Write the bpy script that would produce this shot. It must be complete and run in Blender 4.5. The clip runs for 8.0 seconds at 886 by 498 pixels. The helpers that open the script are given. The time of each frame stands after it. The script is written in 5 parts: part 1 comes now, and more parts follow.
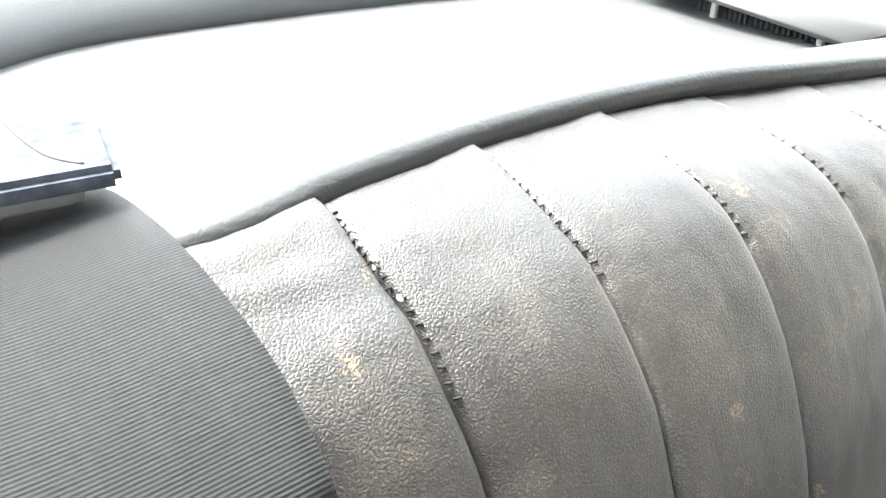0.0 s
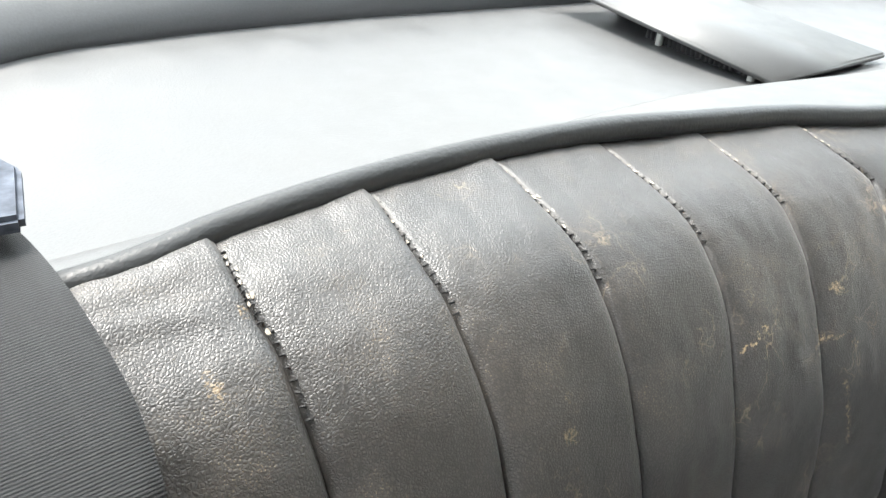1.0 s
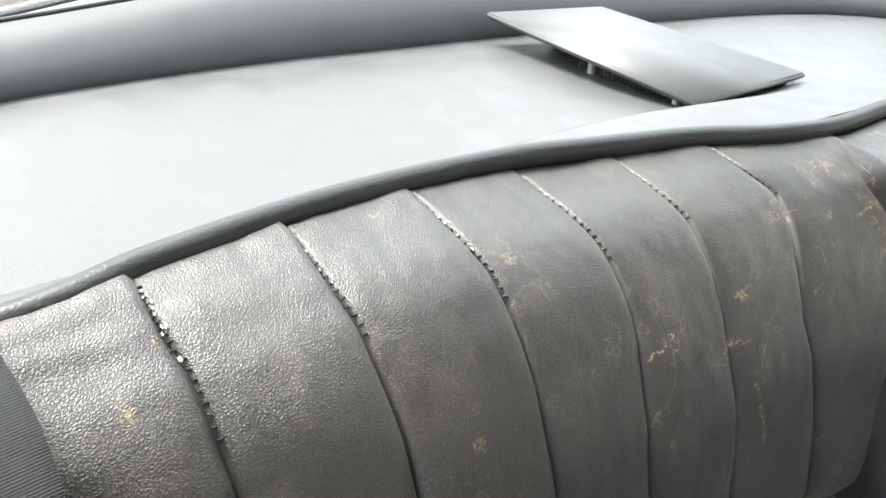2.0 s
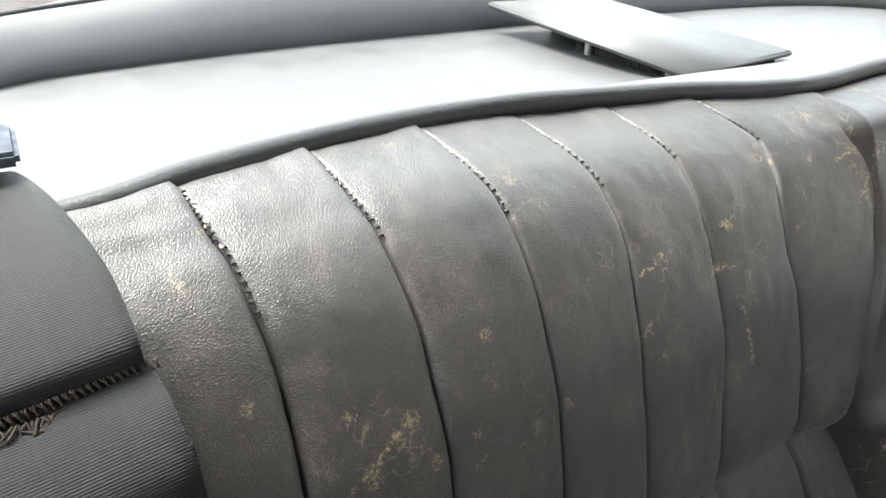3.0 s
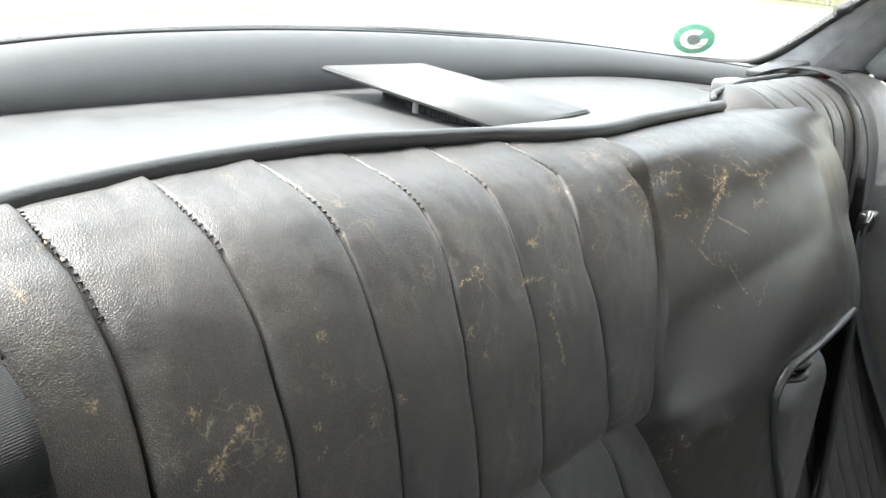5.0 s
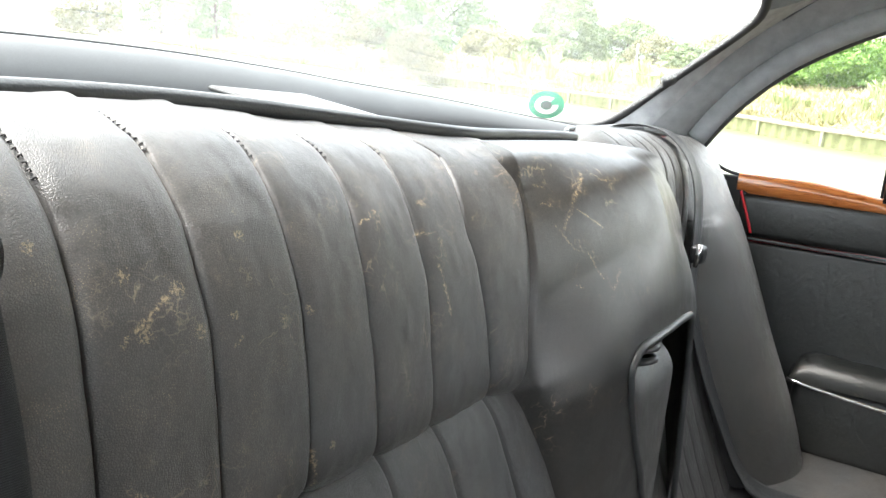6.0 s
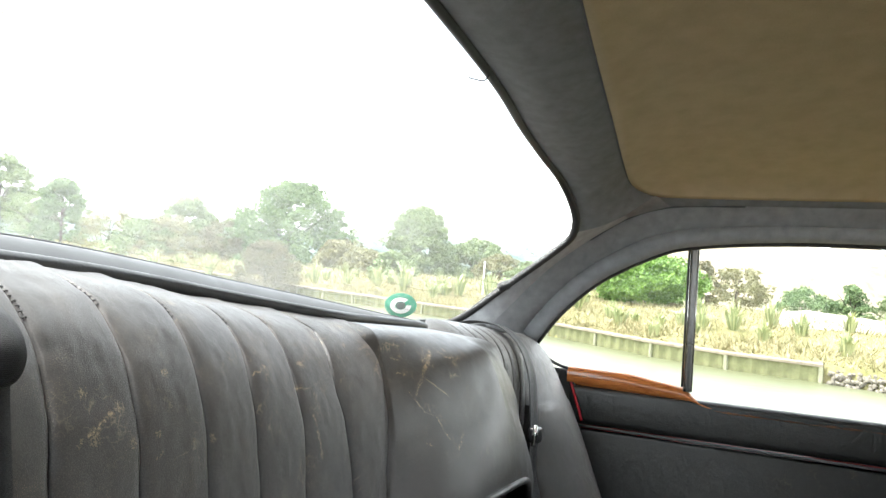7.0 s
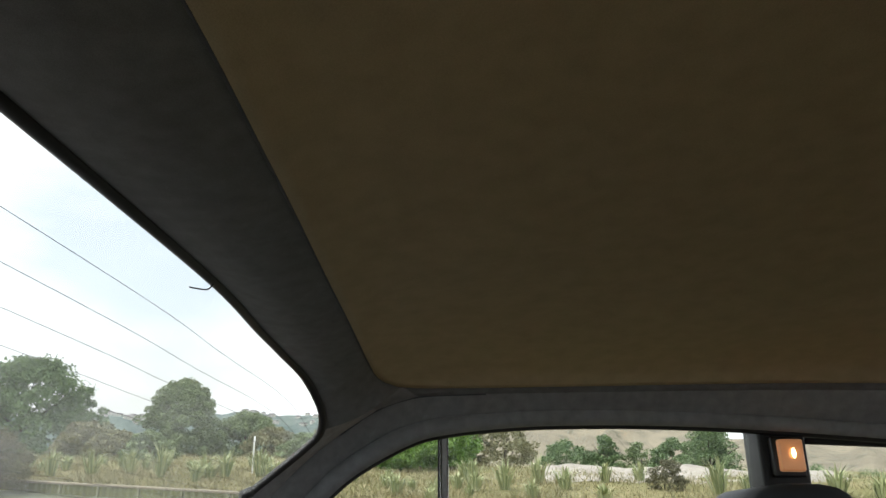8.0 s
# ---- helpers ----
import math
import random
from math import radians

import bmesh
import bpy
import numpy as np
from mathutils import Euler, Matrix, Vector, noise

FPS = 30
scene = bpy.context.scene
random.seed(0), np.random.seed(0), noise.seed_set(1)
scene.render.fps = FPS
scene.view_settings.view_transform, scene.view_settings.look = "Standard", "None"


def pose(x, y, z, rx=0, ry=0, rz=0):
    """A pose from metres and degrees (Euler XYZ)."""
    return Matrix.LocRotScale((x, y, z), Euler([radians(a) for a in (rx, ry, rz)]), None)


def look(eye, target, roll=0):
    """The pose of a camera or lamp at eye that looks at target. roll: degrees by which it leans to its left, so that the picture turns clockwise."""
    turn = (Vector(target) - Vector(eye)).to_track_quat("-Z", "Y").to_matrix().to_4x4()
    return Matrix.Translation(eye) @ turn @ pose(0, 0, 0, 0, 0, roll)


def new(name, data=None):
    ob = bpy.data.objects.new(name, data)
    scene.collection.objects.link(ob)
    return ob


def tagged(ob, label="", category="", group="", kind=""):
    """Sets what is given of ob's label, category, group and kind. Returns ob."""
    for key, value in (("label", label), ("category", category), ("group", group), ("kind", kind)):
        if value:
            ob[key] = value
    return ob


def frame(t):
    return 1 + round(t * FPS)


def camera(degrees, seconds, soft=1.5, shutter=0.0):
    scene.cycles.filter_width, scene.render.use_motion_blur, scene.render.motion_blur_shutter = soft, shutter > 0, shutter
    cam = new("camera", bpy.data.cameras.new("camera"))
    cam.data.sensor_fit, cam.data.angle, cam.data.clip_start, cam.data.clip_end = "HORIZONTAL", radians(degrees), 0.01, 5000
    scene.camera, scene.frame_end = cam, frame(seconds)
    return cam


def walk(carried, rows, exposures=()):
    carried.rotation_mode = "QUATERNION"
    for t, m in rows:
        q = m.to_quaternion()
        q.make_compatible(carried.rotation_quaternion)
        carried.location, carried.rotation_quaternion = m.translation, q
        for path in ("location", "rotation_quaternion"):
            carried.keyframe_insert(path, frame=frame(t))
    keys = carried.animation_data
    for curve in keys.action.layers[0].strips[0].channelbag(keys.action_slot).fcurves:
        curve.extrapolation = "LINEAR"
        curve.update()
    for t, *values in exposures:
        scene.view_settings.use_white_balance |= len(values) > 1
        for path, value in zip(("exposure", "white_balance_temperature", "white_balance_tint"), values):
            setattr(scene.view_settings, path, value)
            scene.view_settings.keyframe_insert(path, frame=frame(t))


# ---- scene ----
cam = camera(63.7, 8.0)
PATH = [
    (0, (-0.083, 0.315, 0.874), (0.683, 1.819, -0.2), -6.0),
    (0.5, (-0.081, 0.314, 0.886), (0.671, 1.803, -0.217), -3.6),
    (1, (-0.063, 0.289, 0.897), (0.709, 1.76, -0.217), -2.8),
    (1.5, (-0.055, 0.269, 0.905), (0.771, 1.721, -0.194), -2.3),
    (1.7, (-0.051, 0.269, 0.906), (0.788, 1.729, -0.173), -3.1),
    (2.8, (-0.066, 0.245, 0.885), (0.783, 1.755, -0.114), -5.6),
    (3, (-0.073, 0.236, 0.885), (0.775, 1.752, -0.105), -5.7),
    (3.5, (-0.086, 0.238, 0.892), (0.772, 1.764, -0.075), -5.7),
    (4, (-0.087, 0.235, 0.896), (0.858, 1.732, -0.034), -4.7),
    (4.5, (-0.098, 0.236, 0.899), (0.984, 1.667, 0.014), -3.1),
    (5, (-0.089, 0.203, 0.879), (1.15, 1.534, 0.045), -2.3),
    (5.2, (-0.088, 0.196, 0.878), (1.225, 1.466, 0.064), -1.1),
    (6.3, (-0.166, 0.172, 0.811), (1.46, 1.219, 0.301), 3.0),
    (6.5, (-0.182, 0.166, 0.809), (1.483, 1.181, 0.365), 4.4),
    (7, (-0.234, 0.128, 0.818), (1.588, 0.955, 0.82), 3.6),
    (7.3, (-0.218, 0.114, 0.837), (1.67, 0.736, 1.066), 2.0),
    (7.5, (-0.211, 0.101, 0.853), (1.696, 0.575, 1.225), 0.6),
    (7.6, (-0.209, 0.092, 0.861), (1.701, 0.532, 1.26), 0.0),
    (8, (-0.208, 0.092, 0.866), (1.72, 0.322, 1.346), 0.1),
]
walk(cam, [(t, look(eye, target, roll)) for t, eye, target, roll in PATH],
     exposures=[(0.0, 3.0), (0.3, 2.6), (0.7, 2.3), (1.5, 2.0), (3.0, 2.2), (4.5, 2.2), (5.2, 2.3), (6.3, 2.75), (6.5, 2.75), (6.75, 2.25), (7.0, 2.08), (7.4, 0.76), (8.0, 0.35)])

# ---- world and sun: bright, thinly clouded sky ----
SUN_EL, SUN_AZ = 66, -15
world = bpy.data.worlds.new("world")
scene.world = world
world.use_nodes = True
wn, wl = world.node_tree.nodes, world.node_tree.links
wn.clear()
w_out = wn.new("ShaderNodeOutputWorld")
w_bg = wn.new("ShaderNodeBackground")
w_sky = wn.new("ShaderNodeTexSky")
w_sky.sky_type, w_sky.sun_disc = "NISHITA", False
w_sky.sun_elevation, w_sky.sun_rotation = radians(SUN_EL), radians(SUN_AZ)
w_sky.air_density, w_sky.dust_density = 1.0, 2.0
w_co = wn.new("ShaderNodeTexCoord")
w_map = wn.new("ShaderNodeMapping")
w_map.inputs["Scale"].default_value = (1.0, 1.0, 3.0)
w_noise = wn.new("ShaderNodeTexNoise")
w_noise.inputs["Scale"].default_value, w_noise.inputs["Detail"].default_value = 1.6, 7
w_ramp = wn.new("ShaderNodeValToRGB")
w_ramp.color_ramp.elements[0].position, w_ramp.color_ramp.elements[1].position = 0.36, 0.56
w_ramp.color_ramp.elements[0].color = (0.45, 0.45, 0.45, 1)
w_mix = wn.new("ShaderNodeMixRGB")
w_mix.inputs["Color2"].default_value = (9.0, 9.3, 9.6, 1)
wl.new(w_co.outputs["Generated"], w_map.inputs["Vector"])
wl.new(w_map.outputs["Vector"], w_noise.inputs["Vector"])
wl.new(w_noise.outputs["Fac"], w_ramp.inputs["Fac"])
wl.new(w_ramp.outputs["Color"], w_mix.inputs["Fac"])
wl.new(w_sky.outputs["Color"], w_mix.inputs["Color1"])
wl.new(w_mix.outputs["Color"], w_bg.inputs["Color"])
w_bg.inputs["Strength"].default_value = 0.13
wl.new(w_bg.outputs["Background"], w_out.inputs["Surface"])

sun = new("sun", bpy.data.lights.new("sun", "SUN"))
sun.data.energy, sun.data.angle, sun.data.color = 2.6, radians(20), (1.0, 0.96, 0.9)
sun.matrix_world = look((0, 0, 0), (-math.sin(radians(SUN_AZ)) * math.cos(radians(SUN_EL)), -math.cos(radians(SUN_AZ)) * math.cos(radians(SUN_EL)), -math.sin(radians(SUN_EL))))

# The car leans on the sloping verge; all of it is drawn in its own frame.
CAR = Matrix.Translation((0, 0.45, 0.8)) @ pose(0, 0, 0, 0, 0, 3.7) @ pose(0, 0, 0, 0, 7.4, 0) @ Matrix.Translation((0, -0.45, -0.8))
MID = 0.33  # the car's middle line


# ---- materials ----
def material(name, base, rough=0.5, metal=0.0, spec=0.5):
    m = bpy.data.materials.new(name)
    m.use_nodes = True
    b = m.node_tree.nodes["Principled BSDF"]
    b.inputs["Base Color"].default_value = (*base, 1)
    b.inputs["Roughness"].default_value, b.inputs["Metallic"].default_value = rough, metal
    b.inputs["Specular IOR Level"].default_value = spec
    return m, m.node_tree.nodes, m.node_tree.links, b


def node(nodes, kind, **values):
    n = nodes.new(kind)
    for key, value in values.items():
        n.inputs[key.replace("_", " ")].default_value = value
    return n


def ramp(nodes, links, source, stops):
    r = nodes.new("ShaderNodeValToRGB")
    el = r.color_ramp.elements
    while len(el) < len(stops):
        el.new(0.5)
    for e, (p, c) in zip(el, stops):
        e.position, e.color = p, (c, c, c, 1) if isinstance(c, (int, float)) else (*c, 1)
    links.new(source, r.inputs["Fac"])
    return r.outputs["Color"]


def mix(nodes, links, fac, a, b, kind="MIX"):
    m = nodes.new("ShaderNodeMixRGB")
    m.blend_type = kind
    for key, v in (("Fac", fac), ("Color1", a), ("Color2", b)):
        socket = m.inputs[key]
        if isinstance(v, (int, float)):
            socket.default_value = v if key == "Fac" else (v, v, v, 1)
        elif isinstance(v, tuple):
            socket.default_value = (*v, 1)
        else:
            links.new(v, socket)
    return m.outputs["Color"]


def bump(nodes, links, bsdf, height, strength, distance, before=None):
    b = nodes.new("ShaderNodeBump")
    b.inputs["Strength"].default_value, b.inputs["Distance"].default_value = strength, distance
    links.new(height, b.inputs["Height"])
    if before:
        links.new(before, b.inputs["Normal"])
    if bsdf:
        links.new(b.outputs["Normal"], bsdf.inputs["Normal"])
    return b.outputs["Normal"]


def plain(name, base, rough=0.5, metal=0.0, grain=200.0, amount=0.12, depth=0.0004, spec=0.5):
    """A surface with a fine grain and a broad unevenness."""
    m, n, l, b = material(name, base, rough, metal, spec)
    co = n.new("ShaderNodeTexCoord").outputs["Object"]
    fine, broad = node(n, "ShaderNodeTexNoise", Scale=grain, Detail=4.0), node(n, "ShaderNodeTexNoise", Scale=grain / 25, Detail=5.0)
    for t in (fine, broad):
        l.new(co, t.inputs["Vector"])
    both = mix(n, l, 0.5, fine.outputs["Fac"], broad.outputs["Fac"])
    dark, light = tuple(c * (1 - 2 * amount) for c in base), tuple(min(1, c * (1 + 2 * amount)) for c in base)
    l.new(mix(n, l, ramp(n, l, both, [(0.3, 0.0), (0.7, 1.0)]), dark, light), b.inputs["Base Color"])
    l.new(ramp(n, l, broad.outputs["Fac"], [(0.3, max(0, rough - 0.08)), (0.7, min(1, rough + 0.08))]), b.inputs["Roughness"])
    bump(n, l, b, fine.outputs["Fac"], 0.5, depth)
    return m


# Worn-through places on the leather: middle, radius.
WORN = [((-0.045, 0.419, 0.791), 0.0031), ((-0.057, 0.408, 0.784), 0.0043), ((0.0255, 0.3875, 0.7539), 0.0056), ((0.028, 0.392, 0.762), 0.0027),
        ((0.159, 0.393, 0.757), 0.0045), ((0.163, 0.39, 0.738), 0.0055), ((-0.0505, 0.389, 0.7572), 0.0045), ((-0.0246, 0.3858, 0.7463), 0.006),
        ((0.055, 0.382, 0.722), 0.005), ((0.06, 0.38, 0.665), 0.0047), ((-0.0062, 0.3841, 0.7401), 0.007), ((-0.0219, 0.3824, 0.7288), 0.008),
        ((0.0377, 0.3807, 0.7224), 0.0055), ((-0.0008, 0.3818, 0.7254), 0.006), ((0.0146, 0.383, 0.7273), 0.0045), ((0.028, 0.379, 0.655), 0.005)]


# Fine pale scratches and cracks, each from one place to another on the seat (x, z), with its half-width.
CRACKS_HUMP = [((0.347, 0.7717), (0.313, 0.7532), 0.0028), ((0.313, 0.7532), (0.2932, 0.7366), 0.0028), ((0.314, 0.748), (0.3387, 0.7357), 0.0014), ((0.282, 0.7745), (0.3032, 0.7737), 0.0014), ((0.2806, 0.7637), (0.2912, 0.7622), 0.0014),
               ((0.2777, 0.752), (0.289, 0.7517), 0.0013), ((0.2846, 0.7387), (0.2979, 0.7237), 0.0016), ((0.3122, 0.7225), (0.3255, 0.7012), 0.0014), ((0.3601, 0.768), (0.3764, 0.7664), 0.001), ((0.3362, 0.6945), (0.3491, 0.7049), 0.0013), ((0.293, 0.6992), (0.3018, 0.6977), 0.001)]
CRACKS_PAD = [((-0.0332, 0.683), (-0.0205, 0.6721), 0.002), ((-0.0205, 0.6721), (0.0096, 0.6438), 0.0016), ((-0.0217, 0.7325), (-0.0075, 0.7405), 0.002), ((-0.0305, 0.7266), (-0.0217, 0.7325), 0.002), ((0.0137, 0.7173), (0.0167, 0.7204), 0.0016), ((0.1398, 0.743), (0.1608, 0.7427), 0.0015),
              ((0.1553, 0.7581), (0.1631, 0.7558), 0.002), ((0.1564, 0.7261), (0.1613, 0.7015), 0.0026), ((0.1896, 0.6376), (0.2221, 0.6541), 0.0008), ((0.248, 0.7505), (0.268, 0.7643), 0.0014), ((0.2469, 0.7685), (0.268, 0.7731), 0.0015), ((0.1014, 0.7516), (0.1149, 0.7566), 0.0013), ((0.0507, 0.6644), (0.0523, 0.6498), 0.002)]


def strokes(n, l, co, segments):
    """1 along the given lines, falling to 0 at their half-width, wandering a little."""
    flat = n.new("ShaderNodeVectorMath")
    flat.operation = "MULTIPLY"
    wander = node(n, "ShaderNodeTexNoise", Scale=260.0, Detail=4.0, Roughness=0.7)
    l.new(co, wander.inputs["Vector"])
    move = n.new("ShaderNodeVectorMath")
    move.operation = "MULTIPLY_ADD"
    l.new(wander.outputs["Color"], move.inputs[0])
    move.inputs[1].default_value = (0.007, 0.007, 0.007)
    l.new(co, move.inputs[2])
    l.new(move.outputs[0], flat.inputs[0])
    flat.inputs[1].default_value = (1, 0, 1)
    total = None
    for (xa, za), (xb, zb), r in segments:
        a, ba = Vector((xa + 0.0035, 0, za + 0.0035)), Vector((xb - xa, 0, zb - za))
        pa, dot, back, left = (n.new("ShaderNodeVectorMath") for _ in range(4))
        pa.operation, dot.operation, back.operation, left.operation = "SUBTRACT", "DOT_PRODUCT", "SCALE", "DISTANCE"
        l.new(flat.outputs[0], pa.inputs[0])
        pa.inputs[1].default_value = a
        l.new(pa.outputs[0], dot.inputs[0])
        dot.inputs[1].default_value = ba / ba.length_squared
        held = n.new("ShaderNodeClamp")
        l.new(dot.outputs["Value"], held.inputs["Value"])
        back.inputs[0].default_value = ba
        l.new(held.outputs[0], back.inputs["Scale"])
        l.new(pa.outputs[0], left.inputs[0])
        l.new(back.outputs[0], left.inputs[1])
        near = n.new("ShaderNodeMapRange")
        near.inputs["From Min"].default_value, near.inputs["From Max"].default_value = r, 0.0
        l.new(left.outputs["Value"], near.inputs["Value"])
        if total is None:
            total = near.outputs["Result"]
        else:
            top = n.new("ShaderNodeMath")
            top.operation = "MAXIMUM"
            l.new(total, top.inputs[0])
            l.new(near.outputs["Result"], top.inputs[1])
            total = top.outputs[0]
    return total


def leather(name, base=(0.024, 0.0235, 0.0228), wear=1.0, cracks=1.0, spots=True, rough=0.5, coat=0.3, shine=0.44, patches=(), pebbles=0.65, folds=0.4, cracked=(), sheen=0.1):
    m, n, l, b = material(name, base, rough, spec=0.85)
    b.inputs["Coat Weight"].default_value, b.inputs["Coat Roughness"].default_value = coat, shine
    b.inputs["Sheen Weight"].default_value, b.inputs["Sheen Roughness"].default_value = sheen, 0.45
    co = n.new("ShaderNodeTexCoord").outputs["Object"]
    warp = node(n, "ShaderNodeTexNoise", Scale=120.0, Detail=3.0)
    l.new(co, warp.inputs["Vector"])
    shift = n.new("ShaderNodeVectorMath")
    shift.operation = "MULTIPLY_ADD"
    l.new(warp.outputs["Color"], shift.inputs[0])
    shift.inputs[1].default_value = (0.001, 0.001, 0.001)
    l.new(co, shift.inputs[2])
    where = shift.outputs[0]
    grain = node(n, "ShaderNodeTexVoronoi", Scale=1500.0, Randomness=1.0)
    l.new(where, grain.inputs["Vector"])
    crease = node(n, "ShaderNodeTexVoronoi", Scale=1150.0, Randomness=1.0)
    crease.feature = "DISTANCE_TO_EDGE"
    bent = n.new("ShaderNodeVectorMath")
    bent.operation = "MULTIPLY_ADD"
    l.new(warp.outputs["Color"], bent.inputs[0])
    bent.inputs[1].default_value = (0.0014, 0.0014, 0.0014)
    l.new(co, bent.inputs[2])
    l.new(bent.outputs[0], crease.inputs["Vector"])
    tiny = node(n, "ShaderNodeTexNoise", Scale=1500.0, Detail=3.0)
    broad = node(n, "ShaderNodeTexNoise", Scale=9.0, Detail=6.0, Roughness=0.65)
    middle = node(n, "ShaderNodeTexNoise", Scale=45.0, Detail=6.0, Roughness=0.7)
    for t in (tiny, broad, middle):
        l.new(co, t.inputs["Vector"])
    # faded, brownish patches over the black dye
    fade = ramp(n, l, broad.outputs["Fac"], [(0.38, 0.0), (0.66, 1.0)])
    colour = mix(n, l, fade, base, tuple(c * k for c, k in zip(base, (1.7, 1.5, 1.3))))
    # crease shade painted into the colour: grain dark in its pits, lighter on top
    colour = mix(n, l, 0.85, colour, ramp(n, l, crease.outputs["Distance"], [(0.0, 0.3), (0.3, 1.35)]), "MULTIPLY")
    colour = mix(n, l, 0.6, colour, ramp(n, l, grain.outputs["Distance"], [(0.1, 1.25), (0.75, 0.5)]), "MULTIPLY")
    dust = ramp(n, l, middle.outputs["Fac"], [(0.5, 0.0), (0.78, 0.5 * wear)])
    colour = mix(n, l, dust, colour, (0.075, 0.066, 0.055))
    # fine pale cracks, gathered in patches
    cell = node(n, "ShaderNodeTexVoronoi", Scale=75.0)
    cell.feature = "DISTANCE_TO_EDGE"
    wide = node(n, "ShaderNodeTexNoise", Scale=60.0, Detail=4.0)
    l.new(co, wide.inputs["Vector"])
    bend = n.new("ShaderNodeVectorMath")
    bend.operation = "MULTIPLY_ADD"
    l.new(wide.outputs["Color"], bend.inputs[0])
    bend.inputs[1].default_value = (0.03, 0.03, 0.03)
    l.new(co, bend.inputs[2])
    l.new(bend.outputs[0], cell.inputs["Vector"])
    line = ramp(n, l, cell.outputs["Distance"], [(0.0, 1.0), (0.035, 0.0)])
    patch = node(n, "ShaderNodeTexNoise", Scale=14.0, Detail=3.0)
    l.new(co, patch.inputs["Vector"])
    lot = ramp(n, l, patch.outputs["Fac"], [(0.52, 0.0), (0.62, 1.0)])
    face = n.new("ShaderNodeVectorMath")
    face.operation = "MULTIPLY"
    l.new(co, face.inputs[0])
    face.inputs[1].default_value = (1, 0, 1)
    for centre, radius in patches:
        d = n.new("ShaderNodeVectorMath")
        d.operation = "DISTANCE"
        l.new(face.outputs[0], d.inputs[0])
        d.inputs[1].default_value = (centre[0], 0, centre[2])
        lot = mix(n, l, 1.0, lot, ramp(n, l, d.outputs["Value"], [(radius * 0.5, 1.0), (radius, 0.0)]), "LIGHTEN")
    broken = mix(n, l, 1.0, lot, ramp(n, l, middle.outputs["Fac"], [(0.48, 0.0), (0.62, 1.0)]), "MULTIPLY")
    vein = mix(n, l, 1.0, line, broken, "MULTIPLY")
    vein = mix(n, l, 1.0, vein, min(1.0, 0.85 * cracks), "MULTIPLY")
    colour = mix(n, l, vein, colour, (0.23, 0.18, 0.12))
    # specks where the finish has gone
    speck = ramp(n, l, grain.outputs["Distance"], [(0.12, 1.0), (0.3, 0.0)])
    some = ramp(n, l, middle.outputs["Fac"], [(0.53, 0.0), (0.66, 0.8 * wear)])
    colour = mix(n, l, mix(n, l, 1.0, speck, some, "MULTIPLY"), colour, (0.26, 0.2, 0.13))
    if spots:
        rag = node(n, "ShaderNodeTexNoise", Scale=900.0, Detail=5.0, Roughness=0.75)
        l.new(co, rag.inputs["Vector"])
        total = None
        for centre, radius in WORN:
            d = n.new("ShaderNodeVectorMath")
            d.operation = "DISTANCE"
            l.new(face.outputs[0], d.inputs[0])
            d.inputs[1].default_value = (centre[0], 0, centre[2])
            near = n.new("ShaderNodeMapRange")
            near.inputs["From Min"].default_value, near.inputs["From Max"].default_value = radius, 0.0
            near.inputs["To Min"].default_value, near.inputs["To Max"].default_value = 0.0, 0.55
            l.new(d.outputs["Value"], near.inputs["Value"])
            if total is None:
                total = near.outputs["Result"]
            else:
                top = n.new("ShaderNodeMath")
                top.operation = "MAXIMUM"
                l.new(total, top.inputs[0])
                l.new(near.outputs["Result"], top.inputs[1])
                total = top.outputs[0]
        ragged = n.new("ShaderNodeMath")
        ragged.operation = "MULTIPLY"
        l.new(total, ragged.inputs[0])
        l.new(ramp(n, l, rag.outputs["Fac"], [(0.4, 0.1), (0.62, 1.7)]), ragged.inputs[1])
        colour = mix(n, l, ramp(n, l, ragged.outputs[0], [(0.34, 0.0), (0.55, 0.55)]), colour, (0.36, 0.265, 0.15))
    if cracked:
        line2 = strokes(n, l, co, cracked)
        gap = node(n, "ShaderNodeTexNoise", Scale=700.0, Detail=4.0, Roughness=0.7)
        l.new(co, gap.inputs["Vector"])
        torn = mix(n, l, 1.0, ramp(n, l, line2, [(0.35, 0.0), (0.85, 1.0)]), ramp(n, l, gap.outputs["Fac"], [(0.48, 0.0), (0.6, 0.8)]), "MULTIPLY")
        colour = mix(n, l, torn, colour, (0.38, 0.28, 0.16))
    l.new(colour, b.inputs["Base Color"])
    l.new(ramp(n, l, middle.outputs["Fac"], [(0.3, rough - 0.07), (0.7, rough + 0.12)]), b.inputs["Roughness"])
    fold = node(n, "ShaderNodeTexNoise", Scale=28.0, Detail=4.0, Roughness=0.6, Distortion=1.2)
    stretch = n.new("ShaderNodeMapping")
    stretch.inputs["Scale"].default_value = (1.6, 1.0, 0.55)
    l.new(co, stretch.inputs["Vector"])
    l.new(stretch.outputs["Vector"], fold.inputs["Vector"])
    slack = bump(n, l, None, fold.outputs["Fac"], 0.5, 0.0022 * folds)
    soft = bump(n, l, None, middle.outputs["Fac"], 0.3, 0.0007, slack)
    lines = bump(n, l, None, ramp(n, l, crease.outputs["Distance"], [(0.0, 0.0), (0.28, 1.0)]), 0.6 * pebbles, 0.00024, soft)
    pebble = bump(n, l, None, grain.outputs["Distance"], 0.3 * pebbles, 0.00018, lines)
    fine = bump(n, l, b, tiny.outputs["Fac"], 0.3, 0.0002, pebble)
    l.new(fine, b.inputs["Coat Normal"])
    return m


